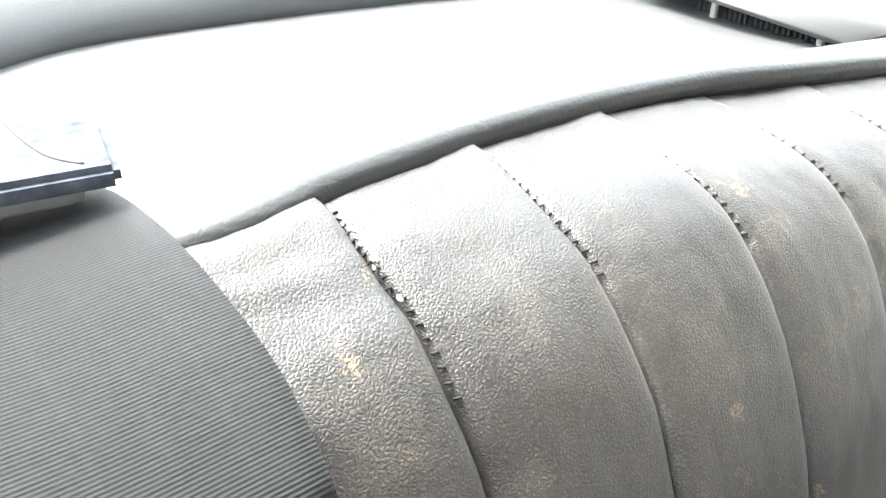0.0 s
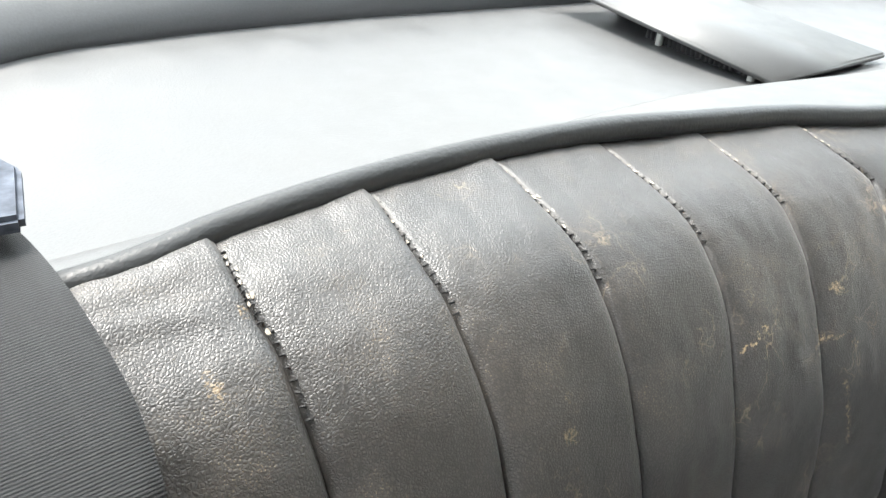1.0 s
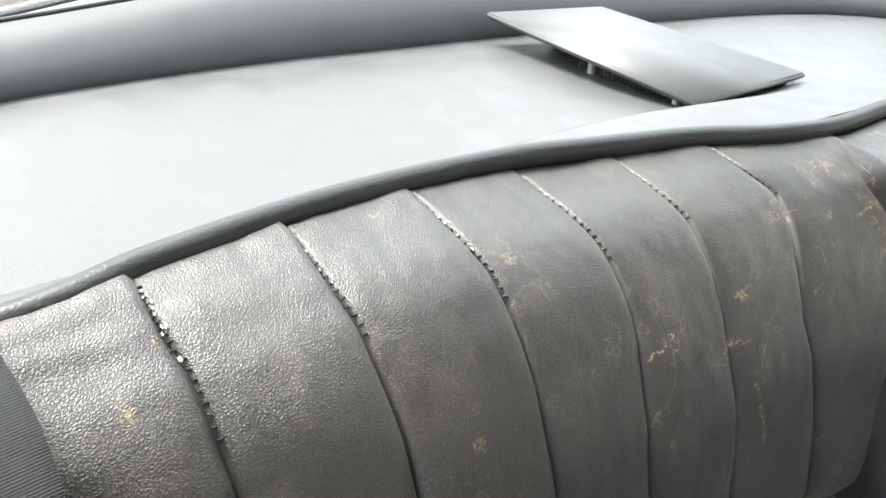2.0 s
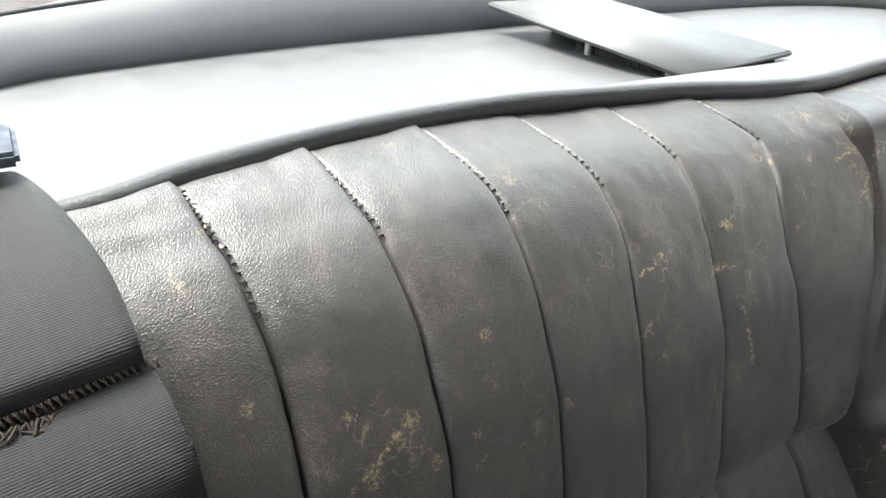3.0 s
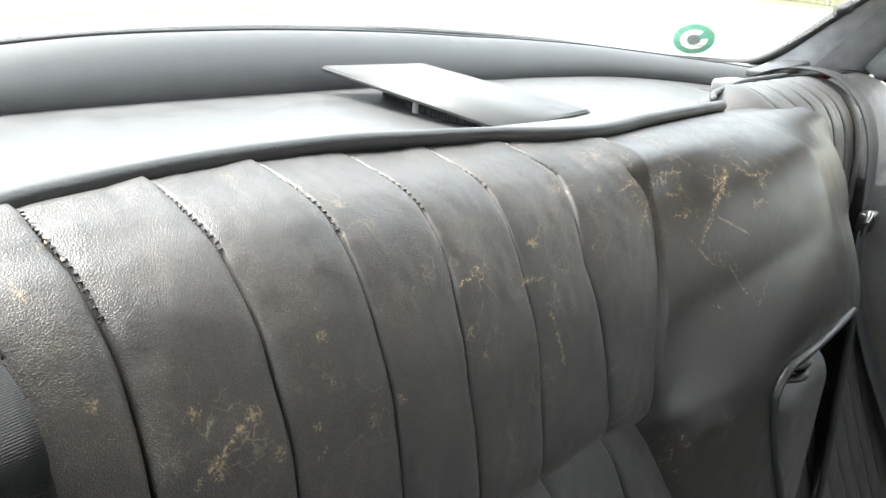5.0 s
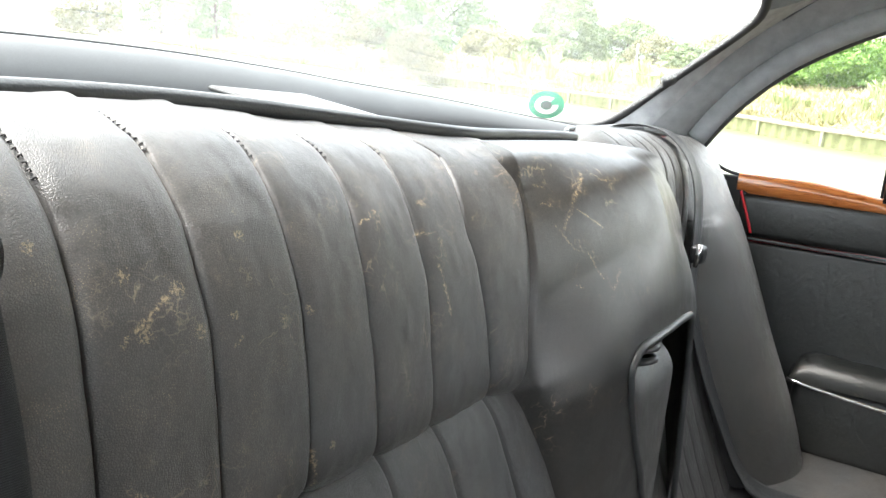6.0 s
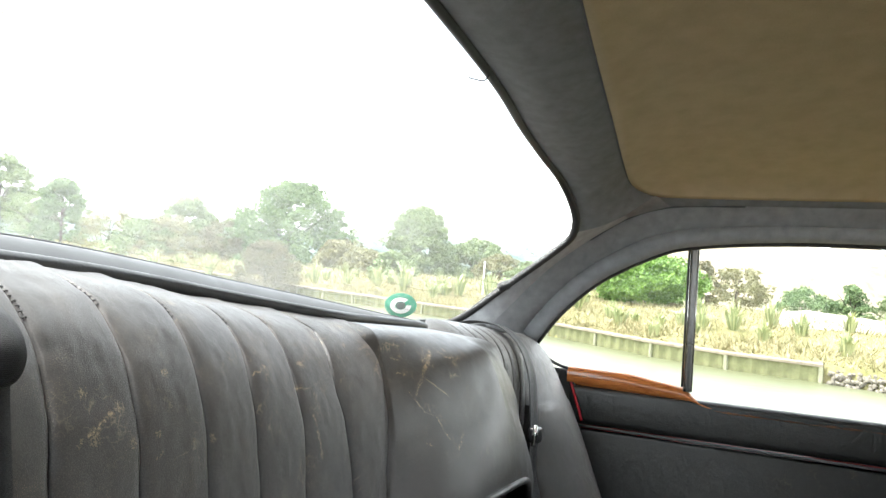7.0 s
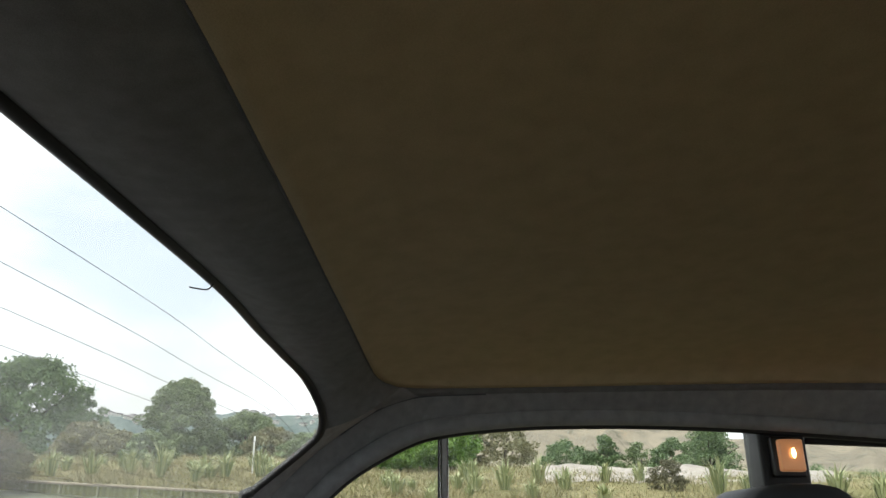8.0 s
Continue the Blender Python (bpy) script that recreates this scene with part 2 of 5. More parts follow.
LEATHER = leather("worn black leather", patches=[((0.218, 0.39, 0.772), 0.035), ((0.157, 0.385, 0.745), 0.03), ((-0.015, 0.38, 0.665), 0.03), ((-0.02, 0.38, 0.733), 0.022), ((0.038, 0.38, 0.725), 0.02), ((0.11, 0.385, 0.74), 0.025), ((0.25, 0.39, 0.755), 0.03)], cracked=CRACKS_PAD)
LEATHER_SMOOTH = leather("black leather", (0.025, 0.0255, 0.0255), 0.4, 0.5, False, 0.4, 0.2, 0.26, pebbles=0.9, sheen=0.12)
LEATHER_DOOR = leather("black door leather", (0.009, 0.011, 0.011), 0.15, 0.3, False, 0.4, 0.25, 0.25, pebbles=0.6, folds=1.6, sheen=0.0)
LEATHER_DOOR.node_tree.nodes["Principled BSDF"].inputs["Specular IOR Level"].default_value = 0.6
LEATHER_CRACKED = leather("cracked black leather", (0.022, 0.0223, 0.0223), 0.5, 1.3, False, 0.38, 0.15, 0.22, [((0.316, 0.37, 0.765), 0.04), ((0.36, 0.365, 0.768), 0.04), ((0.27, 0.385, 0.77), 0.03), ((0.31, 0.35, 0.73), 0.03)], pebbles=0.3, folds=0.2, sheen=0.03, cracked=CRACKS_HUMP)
LEATHER_CRACKED.node_tree.nodes["Principled BSDF"].inputs["Specular IOR Level"].default_value = 0.55
LEATHER_SMOOTH.node_tree.nodes["Principled BSDF"].inputs["Specular IOR Level"].default_value = 0.6
VINYL = plain("grey shelf vinyl", (0.09, 0.092, 0.093), 0.42, grain=900, depth=0.0002, amount=0.06)
# the shelf's vinyl again, darkened for the shaded face of the roll
VINYL_DARK = plain("grey vinyl, shaded roll tone", (0.06, 0.063, 0.066), 0.5, grain=900, depth=0.0002, amount=0.08)
PIPING = plain("black piping cord", (0.028, 0.03, 0.031), 0.42, grain=700, depth=0.0005)
PLASTIC = plain("black plastic", (0.022, 0.023, 0.025), 0.38, grain=300, depth=0.0002)
PLASTIC_BLUE = plain("scratched blue-black plastic", (0.1, 0.115, 0.145), 0.75, grain=220, depth=0.0003, amount=0.35, spec=0.12)
RUBBER = plain("black rubber seal", (0.016, 0.016, 0.017), 0.55, grain=300)
GREY_PLASTIC = plain("grey plastic", (0.2, 0.205, 0.22), 0.4, grain=200, depth=0.0002)
CHROME = plain("dull chrome", (0.55, 0.55, 0.54), 0.22, 1.0, grain=120, depth=0.0001)
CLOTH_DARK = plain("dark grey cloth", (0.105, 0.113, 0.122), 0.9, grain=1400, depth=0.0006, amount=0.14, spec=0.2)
# One grey cloth in three tones, painted by how light falls on each part.
CLOTH_LIT = plain("grey cloth, lit tone", (0.37, 0.378, 0.39), 0.85, grain=1500, depth=0.0007, amount=0.16, spec=0.2)
CLOTH_HALF_LIT = plain("grey cloth, half-lit tone", (0.265, 0.272, 0.282), 0.87, grain=1400, depth=0.0006, amount=0.14, spec=0.2)
CLOTH_SHADED = plain("grey cloth, shaded tone", (0.19, 0.198, 0.206), 0.88, grain=1400, depth=0.0006, amount=0.14, spec=0.2)
HEADLINING = plain("tan headlining", (0.48, 0.395, 0.255), 0.95, grain=900, depth=0.0008, amount=0.07, spec=0.1)
THREAD_PALE = plain("torn pale leather edge", (0.42, 0.38, 0.31), 0.85, grain=900, amount=0.25)
THREAD_DARK = plain("black thread", (0.02, 0.02, 0.02), 0.8, grain=900)
THREAD_BROWN = plain("frayed brown thread", (0.055, 0.042, 0.034), 0.95, grain=900, amount=0.3)
DARK_METAL = plain("dull dark metal", (0.16, 0.16, 0.155), 0.28, 1.0, grain=120, depth=0.0001)
RED_LENS = plain("red plastic strip", (0.55, 0.02, 0.03), 0.25, grain=200)
RED_PAINT = plain("dark red paint", (0.25, 0.02, 0.02), 0.15, grain=60, depth=0.00005)
MESH_DARK = plain("black grille", (0.02, 0.02, 0.022), 0.5, grain=500)
SCREW = plain("pale grey bracket", (0.4, 0.4, 0.38), 0.4, grain=300)
CARPET = plain("dark carpet", (0.03, 0.03, 0.03), 0.95, grain=600, depth=0.002)


def webbing():
    m, n, l, b = material("black seat belt webbing", (0.014, 0.015, 0.017), 0.5, spec=0.38)
    b.inputs["Sheen Weight"].default_value, b.inputs["Sheen Roughness"].default_value = 0.07, 0.35
    uv = n.new("ShaderNodeUVMap").outputs["UV"]
    rib = node(n, "ShaderNodeTexWave", Scale=118.0, Distortion=1.2, Detail=3.0)
    rib.bands_direction = "Y"
    rib.inputs["Detail Scale"].default_value = 6.0
    l.new(uv, rib.inputs["Vector"])
    fibre = node(n, "ShaderNodeTexNoise", Scale=2200.0, Detail=2.0)
    l.new(uv, fibre.inputs["Vector"])
    stripe = node(n, "ShaderNodeTexWave", Scale=9.0)
    stripe.bands_direction = "X"
    l.new(uv, stripe.inputs["Vector"])
    edge = ramp(n, l, stripe.outputs["Fac"], [(0.93, 0.0), (0.99, 1.0)])
    c = mix(n, l, ramp(n, l, rib.outputs["Fac"], [(0.2, 0.0), (0.9, 1.0)]), (0.004, 0.005, 0.006), (0.014, 0.016, 0.018))
    c = mix(n, l, mix(n, l, 1.0, edge, 0.05, "MULTIPLY"), c, (0.06, 0.063, 0.063))
    l.new(c, b.inputs["Base Color"])
    first = bump(n, l, None, rib.outputs["Fac"], 0.5, 0.00022)
    bump(n, l, b, fibre.outputs["Fac"], 0.6, 0.0003, first)
    return m


def wood():
    m, n, l, b = material("varnished walnut", (0.35, 0.12, 0.04), 0.16)
    co = n.new("ShaderNodeTexCoord").outputs["Object"]
    mp = n.new("ShaderNodeMapping")
    mp.inputs["Scale"].default_value = (12, 3, 40)
    l.new(co, mp.inputs["Vector"])
    g = node(n, "ShaderNodeTexNoise", Scale=6.0, Detail=8.0, Distortion=1.5)
    l.new(mp.outputs["Vector"], g.inputs["Vector"])
    l.new(mix(n, l, ramp(n, l, g.outputs["Fac"], [(0.3, 0.0), (0.7, 1.0)]), (0.3, 0.08, 0.02), (0.62, 0.22, 0.06)), b.inputs["Base Color"])
    b.inputs["Coat Weight"].default_value = 0.6
    return m


def glass(name, tint, haze):
    m = bpy.data.materials.new(name)
    m.use_nodes = True
    n, l = m.node_tree.nodes, m.node_tree.links
    n.clear()
    out, clear = n.new("ShaderNodeOutputMaterial"), node(n, "ShaderNodeBsdfTransparent", Color=(*tint, 1))
    gloss, dirt = node(n, "ShaderNodeBsdfGlossy", Roughness=0.03), node(n, "ShaderNodeBsdfTranslucent", Color=(0.75, 0.78, 0.76, 1))
    co = n.new("ShaderNodeTexCoord").outputs["Object"]
    smear = node(n, "ShaderNodeTexNoise", Scale=7.0, Detail=6.0)
    l.new(co, smear.inputs["Vector"])
    one, two, fr = n.new("ShaderNodeMixShader"), n.new("ShaderNodeMixShader"), node(n, "ShaderNodeFresnel", IOR=1.35)
    l.new(ramp(n, l, smear.outputs["Fac"], [(0.3, haze * 0.5), (0.75, haze * 1.6)]), one.inputs["Fac"])
    l.new(clear.outputs[0], one.inputs[1])
    l.new(dirt.outputs[0], one.inputs[2])
    l.new(fr.outputs[0], two.inputs["Fac"])
    l.new(one.outputs[0], two.inputs[1])
    l.new(gloss.outputs[0], two.inputs[2])
    l.new(two.outputs[0], out.inputs["Surface"])
    return m


def glow(name, colour, strength):
    m, n, l, b = material(name, colour, 0.3)
    b.inputs["Emission Color"].default_value = (*colour, 1)
    b.inputs["Emission Strength"].default_value = strength
    return m


WEBBING, WOOD = webbing(), wood()
GLASS_REAR, GLASS_SIDE = glass("dusty rear glass", (0.93, 0.96, 0.94), 0.065), glass("side glass", (0.94, 0.97, 0.95), 0.01)
LAMP_GLOW, LAMP_LENS = glow("lit bulb", (1.0, 0.72, 0.35), 7.0), glow("amber lens", (0.6, 0.27, 0.12), 0.3)


# ---- mesh helpers ----
def part(name, bm, mat, parent=None, label="", smooth=True):
    """Links a bmesh as one mesh object under a thing or a part; a thing of the car when parent is CAR."""
    me = bpy.data.meshes.new(name)
    bm.normal_update()
    bm.to_mesh(me)
    bm.free()
    if smooth:
        me.polygons.foreach_set("use_smooth", [True] * len(me.polygons))
    me.materials.append(mat)
    ob = new(name, me)
    if isinstance(parent, Matrix):
        ob.matrix_world = parent
    elif parent:
        ob.parent = parent
    return tagged(ob, label)


def thing(name, label, category, group="", at=None):
    e = new(name)
    e.matrix_world = CAR if at is None else at
    return tagged(e, label, category, group)


def spline(points, count):
    """count points evenly along a Catmull-Rom curve through the points."""
    p = np.array(points, float)
    q = np.vstack([2 * p[0] - p[1], p, 2 * p[-1] - p[-2]])
    dense = []
    for i in range(1, len(q) - 2):
        for t in np.linspace(0, 1, 24, endpoint=False):
            a, b, c, d = q[i - 1:i + 3]
            dense.append(0.5 * (2 * b + (c - a) * t + (2 * a - 5 * b + 4 * c - d) * t ** 2 + (3 * b - a - 3 * c + d) * t ** 3))
    dense = np.array(dense + [q[-2]])
    run = np.concatenate([[0], np.cumsum(np.linalg.norm(np.diff(dense, axis=0), axis=1))])
    want = np.linspace(0, run[-1], count)
    return np.stack([np.interp(want, run, dense[:, k]) for k in range(p.shape[1])], 1)


def grid(rows, close=False, uv=None):
    """A sheet through rows of points."""
    bm = bmesh.new()
    vs = [[bm.verts.new(tuple(p)) for p in row] for row in rows]
    layer = bm.loops.layers.uv.new("UVMap") if uv else None
    for i in range(len(vs) - 1):
        m = len(vs[i])
        for j in range(m if close else m - 1):
            k = (j + 1) % m
            f = bm.faces.new((vs[i][j], vs[i][k], vs[i + 1][k], vs[i + 1][j]))
            if layer:
                for loop, (a, b) in zip(f.loops, ((i, j), (i, j + 1), (i + 1, j + 1), (i + 1, j))):
                    loop[layer].uv = uv(a, b)
    return bm


def tube(points, radius, sides=8, count=None, bm=None, taper=None, smooth=True):
    pts = spline(points, count or len(points) * 6) if smooth and len(points) > 2 else np.array(points, float)
    bm = bm or bmesh.new()
    rings, side = [], None
    for i, p in enumerate(pts):
        d = Vector(pts[min(i + 1, len(pts) - 1)] - pts[max(i - 1, 0)]).normalized()
        side = d.orthogonal().normalized() if side is None else (side - d * side.dot(d)).normalized()
        up = d.cross(side)
        r = radius if taper is None else radius + (taper - radius) * i / max(1, len(pts) - 1)
        rings.append([bm.verts.new(Vector(p) + r * (math.cos(a) * side + math.sin(a) * up)) for a in (2 * math.pi * k / sides for k in range(sides))])
    for a, b in zip(rings, rings[1:]):
        for k in range(sides):
            bm.faces.new((a[k], a[(k + 1) % sides], b[(k + 1) % sides], b[k]))
    bm.faces.new(rings[0][::-1])
    bm.faces.new(rings[-1])
    return bm


def block(lo, hi, bevel=0.003, segments=2, bm=None):
    bm2 = bmesh.new()
    bmesh.ops.create_cube(bm2, size=1)
    for v in bm2.verts:
        v.co = Vector([l + (c + 0.5) * (h - l) for c, l, h in zip(v.co, lo, hi)])
    if bevel:
        bmesh.ops.bevel(bm2, geom=bm2.edges[:], offset=bevel, segments=segments, affect="EDGES", profile=0.5)
    return bm2


def thick(ob, depth, offset=1.0):
    m = ob.modifiers.new("thickness", "SOLIDIFY")
    m.thickness, m.offset = depth, offset
    return ob


def loft(curves, count, steps=8, bulge=0.0, toward=(0, 0, 0)):
    """Rows across neighbouring curves, each evenly divided; bulge swells the sheet toward a direction."""
    cs = [spline(c, count) for c in curves]
    rows = []
    for a, b in zip(cs, cs[1:]):
        for s in np.linspace(0, 1, steps, endpoint=False):
            rows.append(a + (b - a) * s + np.array(toward) * bulge * math.sin(math.pi * s))
    rows.append(cs[-1])
    return rows


# ---- the outside: verge, river, far bank ----
def shore_far(y):
    return float(np.interp(y, [-3000, -60, -14, -3, -0.9, 1.8, 6.8, 15.8, 22, 35, 80, 3000], [-560, -3, 9.5, 13.9, 14.7, 15.4, 18.4, 21.7, 24.4, 29.2, 45, 1050]))


def shore_near(y):
    return float(np.interp(y, [-3000, -40, -5, 0, 9, 17, 26, 60, 3000], [-610, -12, 1.6, 2.6, 6.2, 10.0, 14.8, 30, 1020]))


def verge(x):
    return -0.15 - 0.13 * max(-4.0, min(x, 30.0))


# heights of the far bank at distances behind its edge
LAND = ((0.15, -0.9), (1.0, -0.84), (3.0, -0.76), (6.0, -0.7), (12.0, -0.64), (18.0, -1.1), (25.0, -2.0), (40.0, -3.6), (60.0, -5.6), (150.0, -14.0), (500.0, -34.0), (3000.0, -130.0))


def ground():
    m, n, l, b = material("rough grass", (0.1, 0.11, 0.03), 0.95, spec=0.1)
    co = n.new("ShaderNodeTexCoord").outputs["Object"]
    fine, broad = node(n, "ShaderNodeTexNoise", Scale=9.0, Detail=8.0), node(n, "ShaderNodeTexNoise", Scale=0.35, Detail=5.0)
    for t in (fine, broad):
        l.new(co, t.inputs["Vector"])
    c = mix(n, l, ramp(n, l, broad.outputs["Fac"], [(0.35, 0.0), (0.65, 1.0)]), (0.19, 0.19, 0.085), (0.33, 0.285, 0.16))
    c = mix(n, l, ramp(n, l, fine.outputs["Fac"], [(0.35, 0.0), (0.7, 0.8)]), c, (0.12, 0.125, 0.04))
    l.new(c, b.inputs["Base Color"])
    bump(n, l, b, fine.outputs["Fac"], 0.6, 0.06)
    ys = [-3000, -1000, -300, -100, -60, -40, -25, -14, -9, -5, -3, -2, -0.9, 0, 1.8, 4, 6.8, 9, 12, 15.8, 19, 22, 26, 30, 35, 45, 60, 80, 150, 400, 1000, 3000]
    rows = []
    for y in ys:
        a, b2 = shore_near(y), shore_far(y)
        row = [(x0, y, verge(x0)) for x0 in (min(a, 0) - 3000, min(a, 0) - 300, min(a, 0) - 60, min(a, 0) - 15, min(a, 0) - 6)]
        row += [(a - d, y, verge(a - d)) for d in (3.0, 1.5, 0.4)]
        row += [(a, y, min(verge(a), -0.75)), (a + 0.35, y, -1.3), (a + 1.0, y, -2.0), (b2 - 1.0, y, -2.0), (b2 - 0.02, y, -2.0), (b2 + 0.15, y, -0.9)]
        for d, z in LAND[1:]:
            row.append((b2 + d, y, z + (0.12 * noise.noise((d * 0.4, y * 0.4, 0)) if d < 100 else 0)))
        rows.append(row)
    return tagged(part("ground", grid(rows), m), "rough yellow-green grass on both banks of a river", "ground", kind="structure")


def water():
    m, n, l, b = material("murky green river water", (0.1, 0.11, 0.065), 0.32)
    co = n.new("ShaderNodeTexCoord").outputs["Object"]
    mp = n.new("ShaderNodeMapping")
    mp.inputs["Scale"].default_value, mp.inputs["Rotation"].default_value = (1.0, 0.45, 1.0), (0, 0, radians(-20))
    l.new(co, mp.inputs["Vector"])
    w, big = node(n, "ShaderNodeTexNoise", Scale=5.0, Detail=5.0), node(n, "ShaderNodeTexNoise", Scale=0.25, Detail=4.0)
    l.new(mp.outputs["Vector"], w.inputs["Vector"])
    l.new(co, big.inputs["Vector"])
    l.new(mix(n, l, ramp(n, l, big.outputs["Fac"], [(0.35, 0.0), (0.65, 1.0)]), (0.095, 0.105, 0.06), (0.14, 0.148, 0.085)), b.inputs["Base Color"])
    bump(n, l, b, w.outputs["Fac"], 0.5, 0.03)
    ys = [-3000, -300, -60, -40, -14, -5, -3, -0.9, 0, 1.8, 6.8, 9, 15.8, 17, 22, 26, 35, 60, 80, 300, 3000]
    return tagged(part("water", grid([[(shore_near(y) + 0.1, y, -1.2), (shore_far(y) + 0.02, y, -1.2)] for y in ys]), m), "murky green river with light ripples", "water", kind="structure")


ground()
water()

MOSS_WALL = plain("mossy ribbed wall", (0.18, 0.185, 0.09), 0.9, grain=6, depth=0.01, amount=0.22)
WALL_CAP = plain("weathered timber cap", (0.27, 0.23, 0.17), 0.9, grain=8, depth=0.01, amount=0.22)
WALL_JOINT = plain("pale wall joint", (0.28, 0.28, 0.19), 0.9, grain=10, amount=0.2)
ROCK = plain("pale rock", (0.33, 0.3, 0.26), 0.9, grain=6, depth=0.02, amount=0.2)


def bank_wall():
    root = tagged(new("retaining_wall"), "low mossy ribbed river wall with timber cap", "wall", kind="structure")
    run = spline([(shore_far(y), y, 0) for y in (-0.9, 1.8, 6.8, 15.8, 22, 35, 60)], 40)
    for a, b in zip(run, run[1:]):
        d = Vector(b - a)
        length = d.length
        d.normalize()
        side = Vector((-d.y, d.x, 0))
        top, base = [], []
        for k in range(25):
            p = Vector(a) + d * (length * k / 24) + side * (0.03 * (k % 4 in (1, 2)))
            top.append((p.x, p.y, -0.9))
            base.append((p.x, p.y, -1.9))
        part("wall_panel", grid([top, base]), MOSS_WALL, root, smooth=False)
        bm = block((-0.02, -0.16, -0.03), (length + 0.01, 0.05, 0.03), 0.008, 1)
        bm.transform(Matrix.Translation((a[0], a[1], -0.88)) @ Matrix.Rotation(math.atan2(d.y, d.x), 4, "Z"))
        part("cap", bm, WALL_CAP, root, smooth=False)
        bm = block((-0.035, -0.03, -0.6), (0.035, 0.045, 0.34), 0.01, 1)
        bm.transform(Matrix.Translation((a[0], a[1], -1.25)) @ Matrix.Rotation(math.atan2(d.y, d.x), 4, "Z"))
        part("joint", bm, WALL_JOINT, root, smooth=False)
    return root


bank_wall()


def direction(azimuth, distance):
    a = radians(azimuth)
    return -0.22 + distance * math.sin(a), 0.1 + distance * math.cos(a)


def bank_height(x, y):
    d = x - shore_far(y)
    return float(np.interp(d, [d0 for d0, _ in LAND], [z0 for _, z0 in LAND])) + (0.12 * noise.noise((d * 0.4, y * 0.4, 0)) if d < 100 else 0)


def leafy(name, dark, light, rough=0.55):
    m, n, l, b = material(name, dark, rough, spec=0.3)
    g = n.new("ShaderNodeNewGeometry")
    l.new(mix(n, l, g.outputs["Random Per Island"], dark, light), b.inputs["Base Color"])
    return m


LEAF_PINE = leafy("dark blue-green needles", (0.09, 0.145, 0.075), (0.2, 0.29, 0.12))
LEAF_TREE = leafy("grey-green leaves", (0.12, 0.165, 0.08), (0.26, 0.33, 0.16))
LEAF_BRIGHT = leafy("bright green leaves", (0.08, 0.17, 0.03), (0.22, 0.36, 0.08))
LEAF_OLIVE = leafy("olive leaves", (0.15, 0.15, 0.075), (0.3, 0.29, 0.16))
LEAF_BROWN = leafy("brown twiggy bush", (0.1, 0.098, 0.055), (0.21, 0.195, 0.115))
FLAX_LEAF = leafy("flax blades", (0.2, 0.25, 0.11), (0.5, 0.52, 0.29))
GRASS_LEAF = leafy("dry grass blades", (0.17, 0.175, 0.08), (0.42, 0.36, 0.21))
BARK = plain("grey bark", (0.12, 0.1, 0.08), 0.95, grain=30, depth=0.02, amount=0.25)
BARK_DARK = plain("dark bark", (0.06, 0.05, 0.04), 0.95, grain=30, depth=0.02)


def crown(rng, clumps, leaves, size, flat=0.6):
    """Leaves scattered about clump centres: many small two-triangle blades, in one bmesh."""
    vs, fs = [], []
    for (cx, cy, cz), r in clumps:
        for _ in range(leaves):
            v = rng.normal(size=3)
            v /= np.linalg.norm(v)
            p = np.array((cx, cy, cz)) + v * r * rng.uniform(0.55, 1.05) * np.array((1, 1, flat))
            a = rng.normal(size=3)
            a /= np.linalg.norm(a)
            b = np.cross(a, rng.normal(size=3))
            b /= np.linalg.norm(b)
            s = size * rng.uniform(0.6, 1.4)
            k = len(vs)
            vs += [p - a * s, p + b * s * 0.45, p + a * s, p - b * s * 0.45]
            fs.append((k, k + 1, k + 2, k + 3))
    me = bpy.data.meshes.new("crown")
    me.from_pydata([tuple(v) for v in vs], [], fs)
    return me


def tree(seed, azimuth, distance, height, width, leaf, bark, label, name="tree", low=0.25, shape="round", leaves=150, clumps=60, size=0.14, lean=0.0):
    rng = np.random.default_rng(seed)
    x, y = direction(azimuth, distance)
    z = bank_height(x, y)
    root = tagged(new(name), label, name)
    root.location = (x, y, z - 0.1)
    bm, tips = bmesh.new(), []
    tube([(0, 0, 0), (lean * 0.3, 0.1, height * 0.3), (lean, 0, height * 0.75)], height * 0.028, 7, 8, bm, height * 0.008)
    for _ in range(9):
        a, h = rng.uniform(0, 6.28), rng.uniform(0.2, 0.6) * height
        r = width * rng.uniform(0.25, 0.42)
        end = (math.cos(a) * r, math.sin(a) * r, h + height * rng.uniform(0.1, 0.3))
        tube([(lean * h / height, 0, h * 0.8), (end[0] * 0.5, end[1] * 0.5, (h + end[2]) / 2), end], height * 0.01, 5, 6, bm, height * 0.003)
    part("trunk", bm, bark, root)
    balls = []
    for _ in range(int(clumps * 1.7)):
        t = rng.uniform(0, 1)
        if shape == "round":
            h = low + (1 - low) * t
            spread = width / 2 * math.sqrt(max(0.05, 1 - (2 * t - 0.9) ** 2 / 1.25))
        elif shape == "dome":
            h = low + (1 - low) * t
            spread = width / 2 * math.sqrt(max(0.04, 1 - t ** 2.4))
        elif shape == "flat":
            h = low + (1 - low) * t ** 0.7
            spread = width / 2 * (0.55 + 0.6 * math.sin(math.pi * min(1, t * 1.05)))
        else:
            h = low + (1 - low) * t
            spread = width / 2 * (1.02 - t) ** 0.75 * (0.75 + 0.25 * math.cos(t * 40)) + 0.1
        a, r = rng.uniform(0, 6.28), spread * math.sqrt(rng.uniform(0.15, 1))
        balls.append(((math.cos(a) * r + lean * t, math.sin(a) * r, h * height * rng.uniform(0.95, 1.02)), width * rng.uniform(0.06, 0.12)))
    ob = new("crown", crown(rng, balls, int(leaves * 0.8), size * 0.85, 0.62))
    ob.data.materials.append(leaf)
    ob.parent = root
    return root


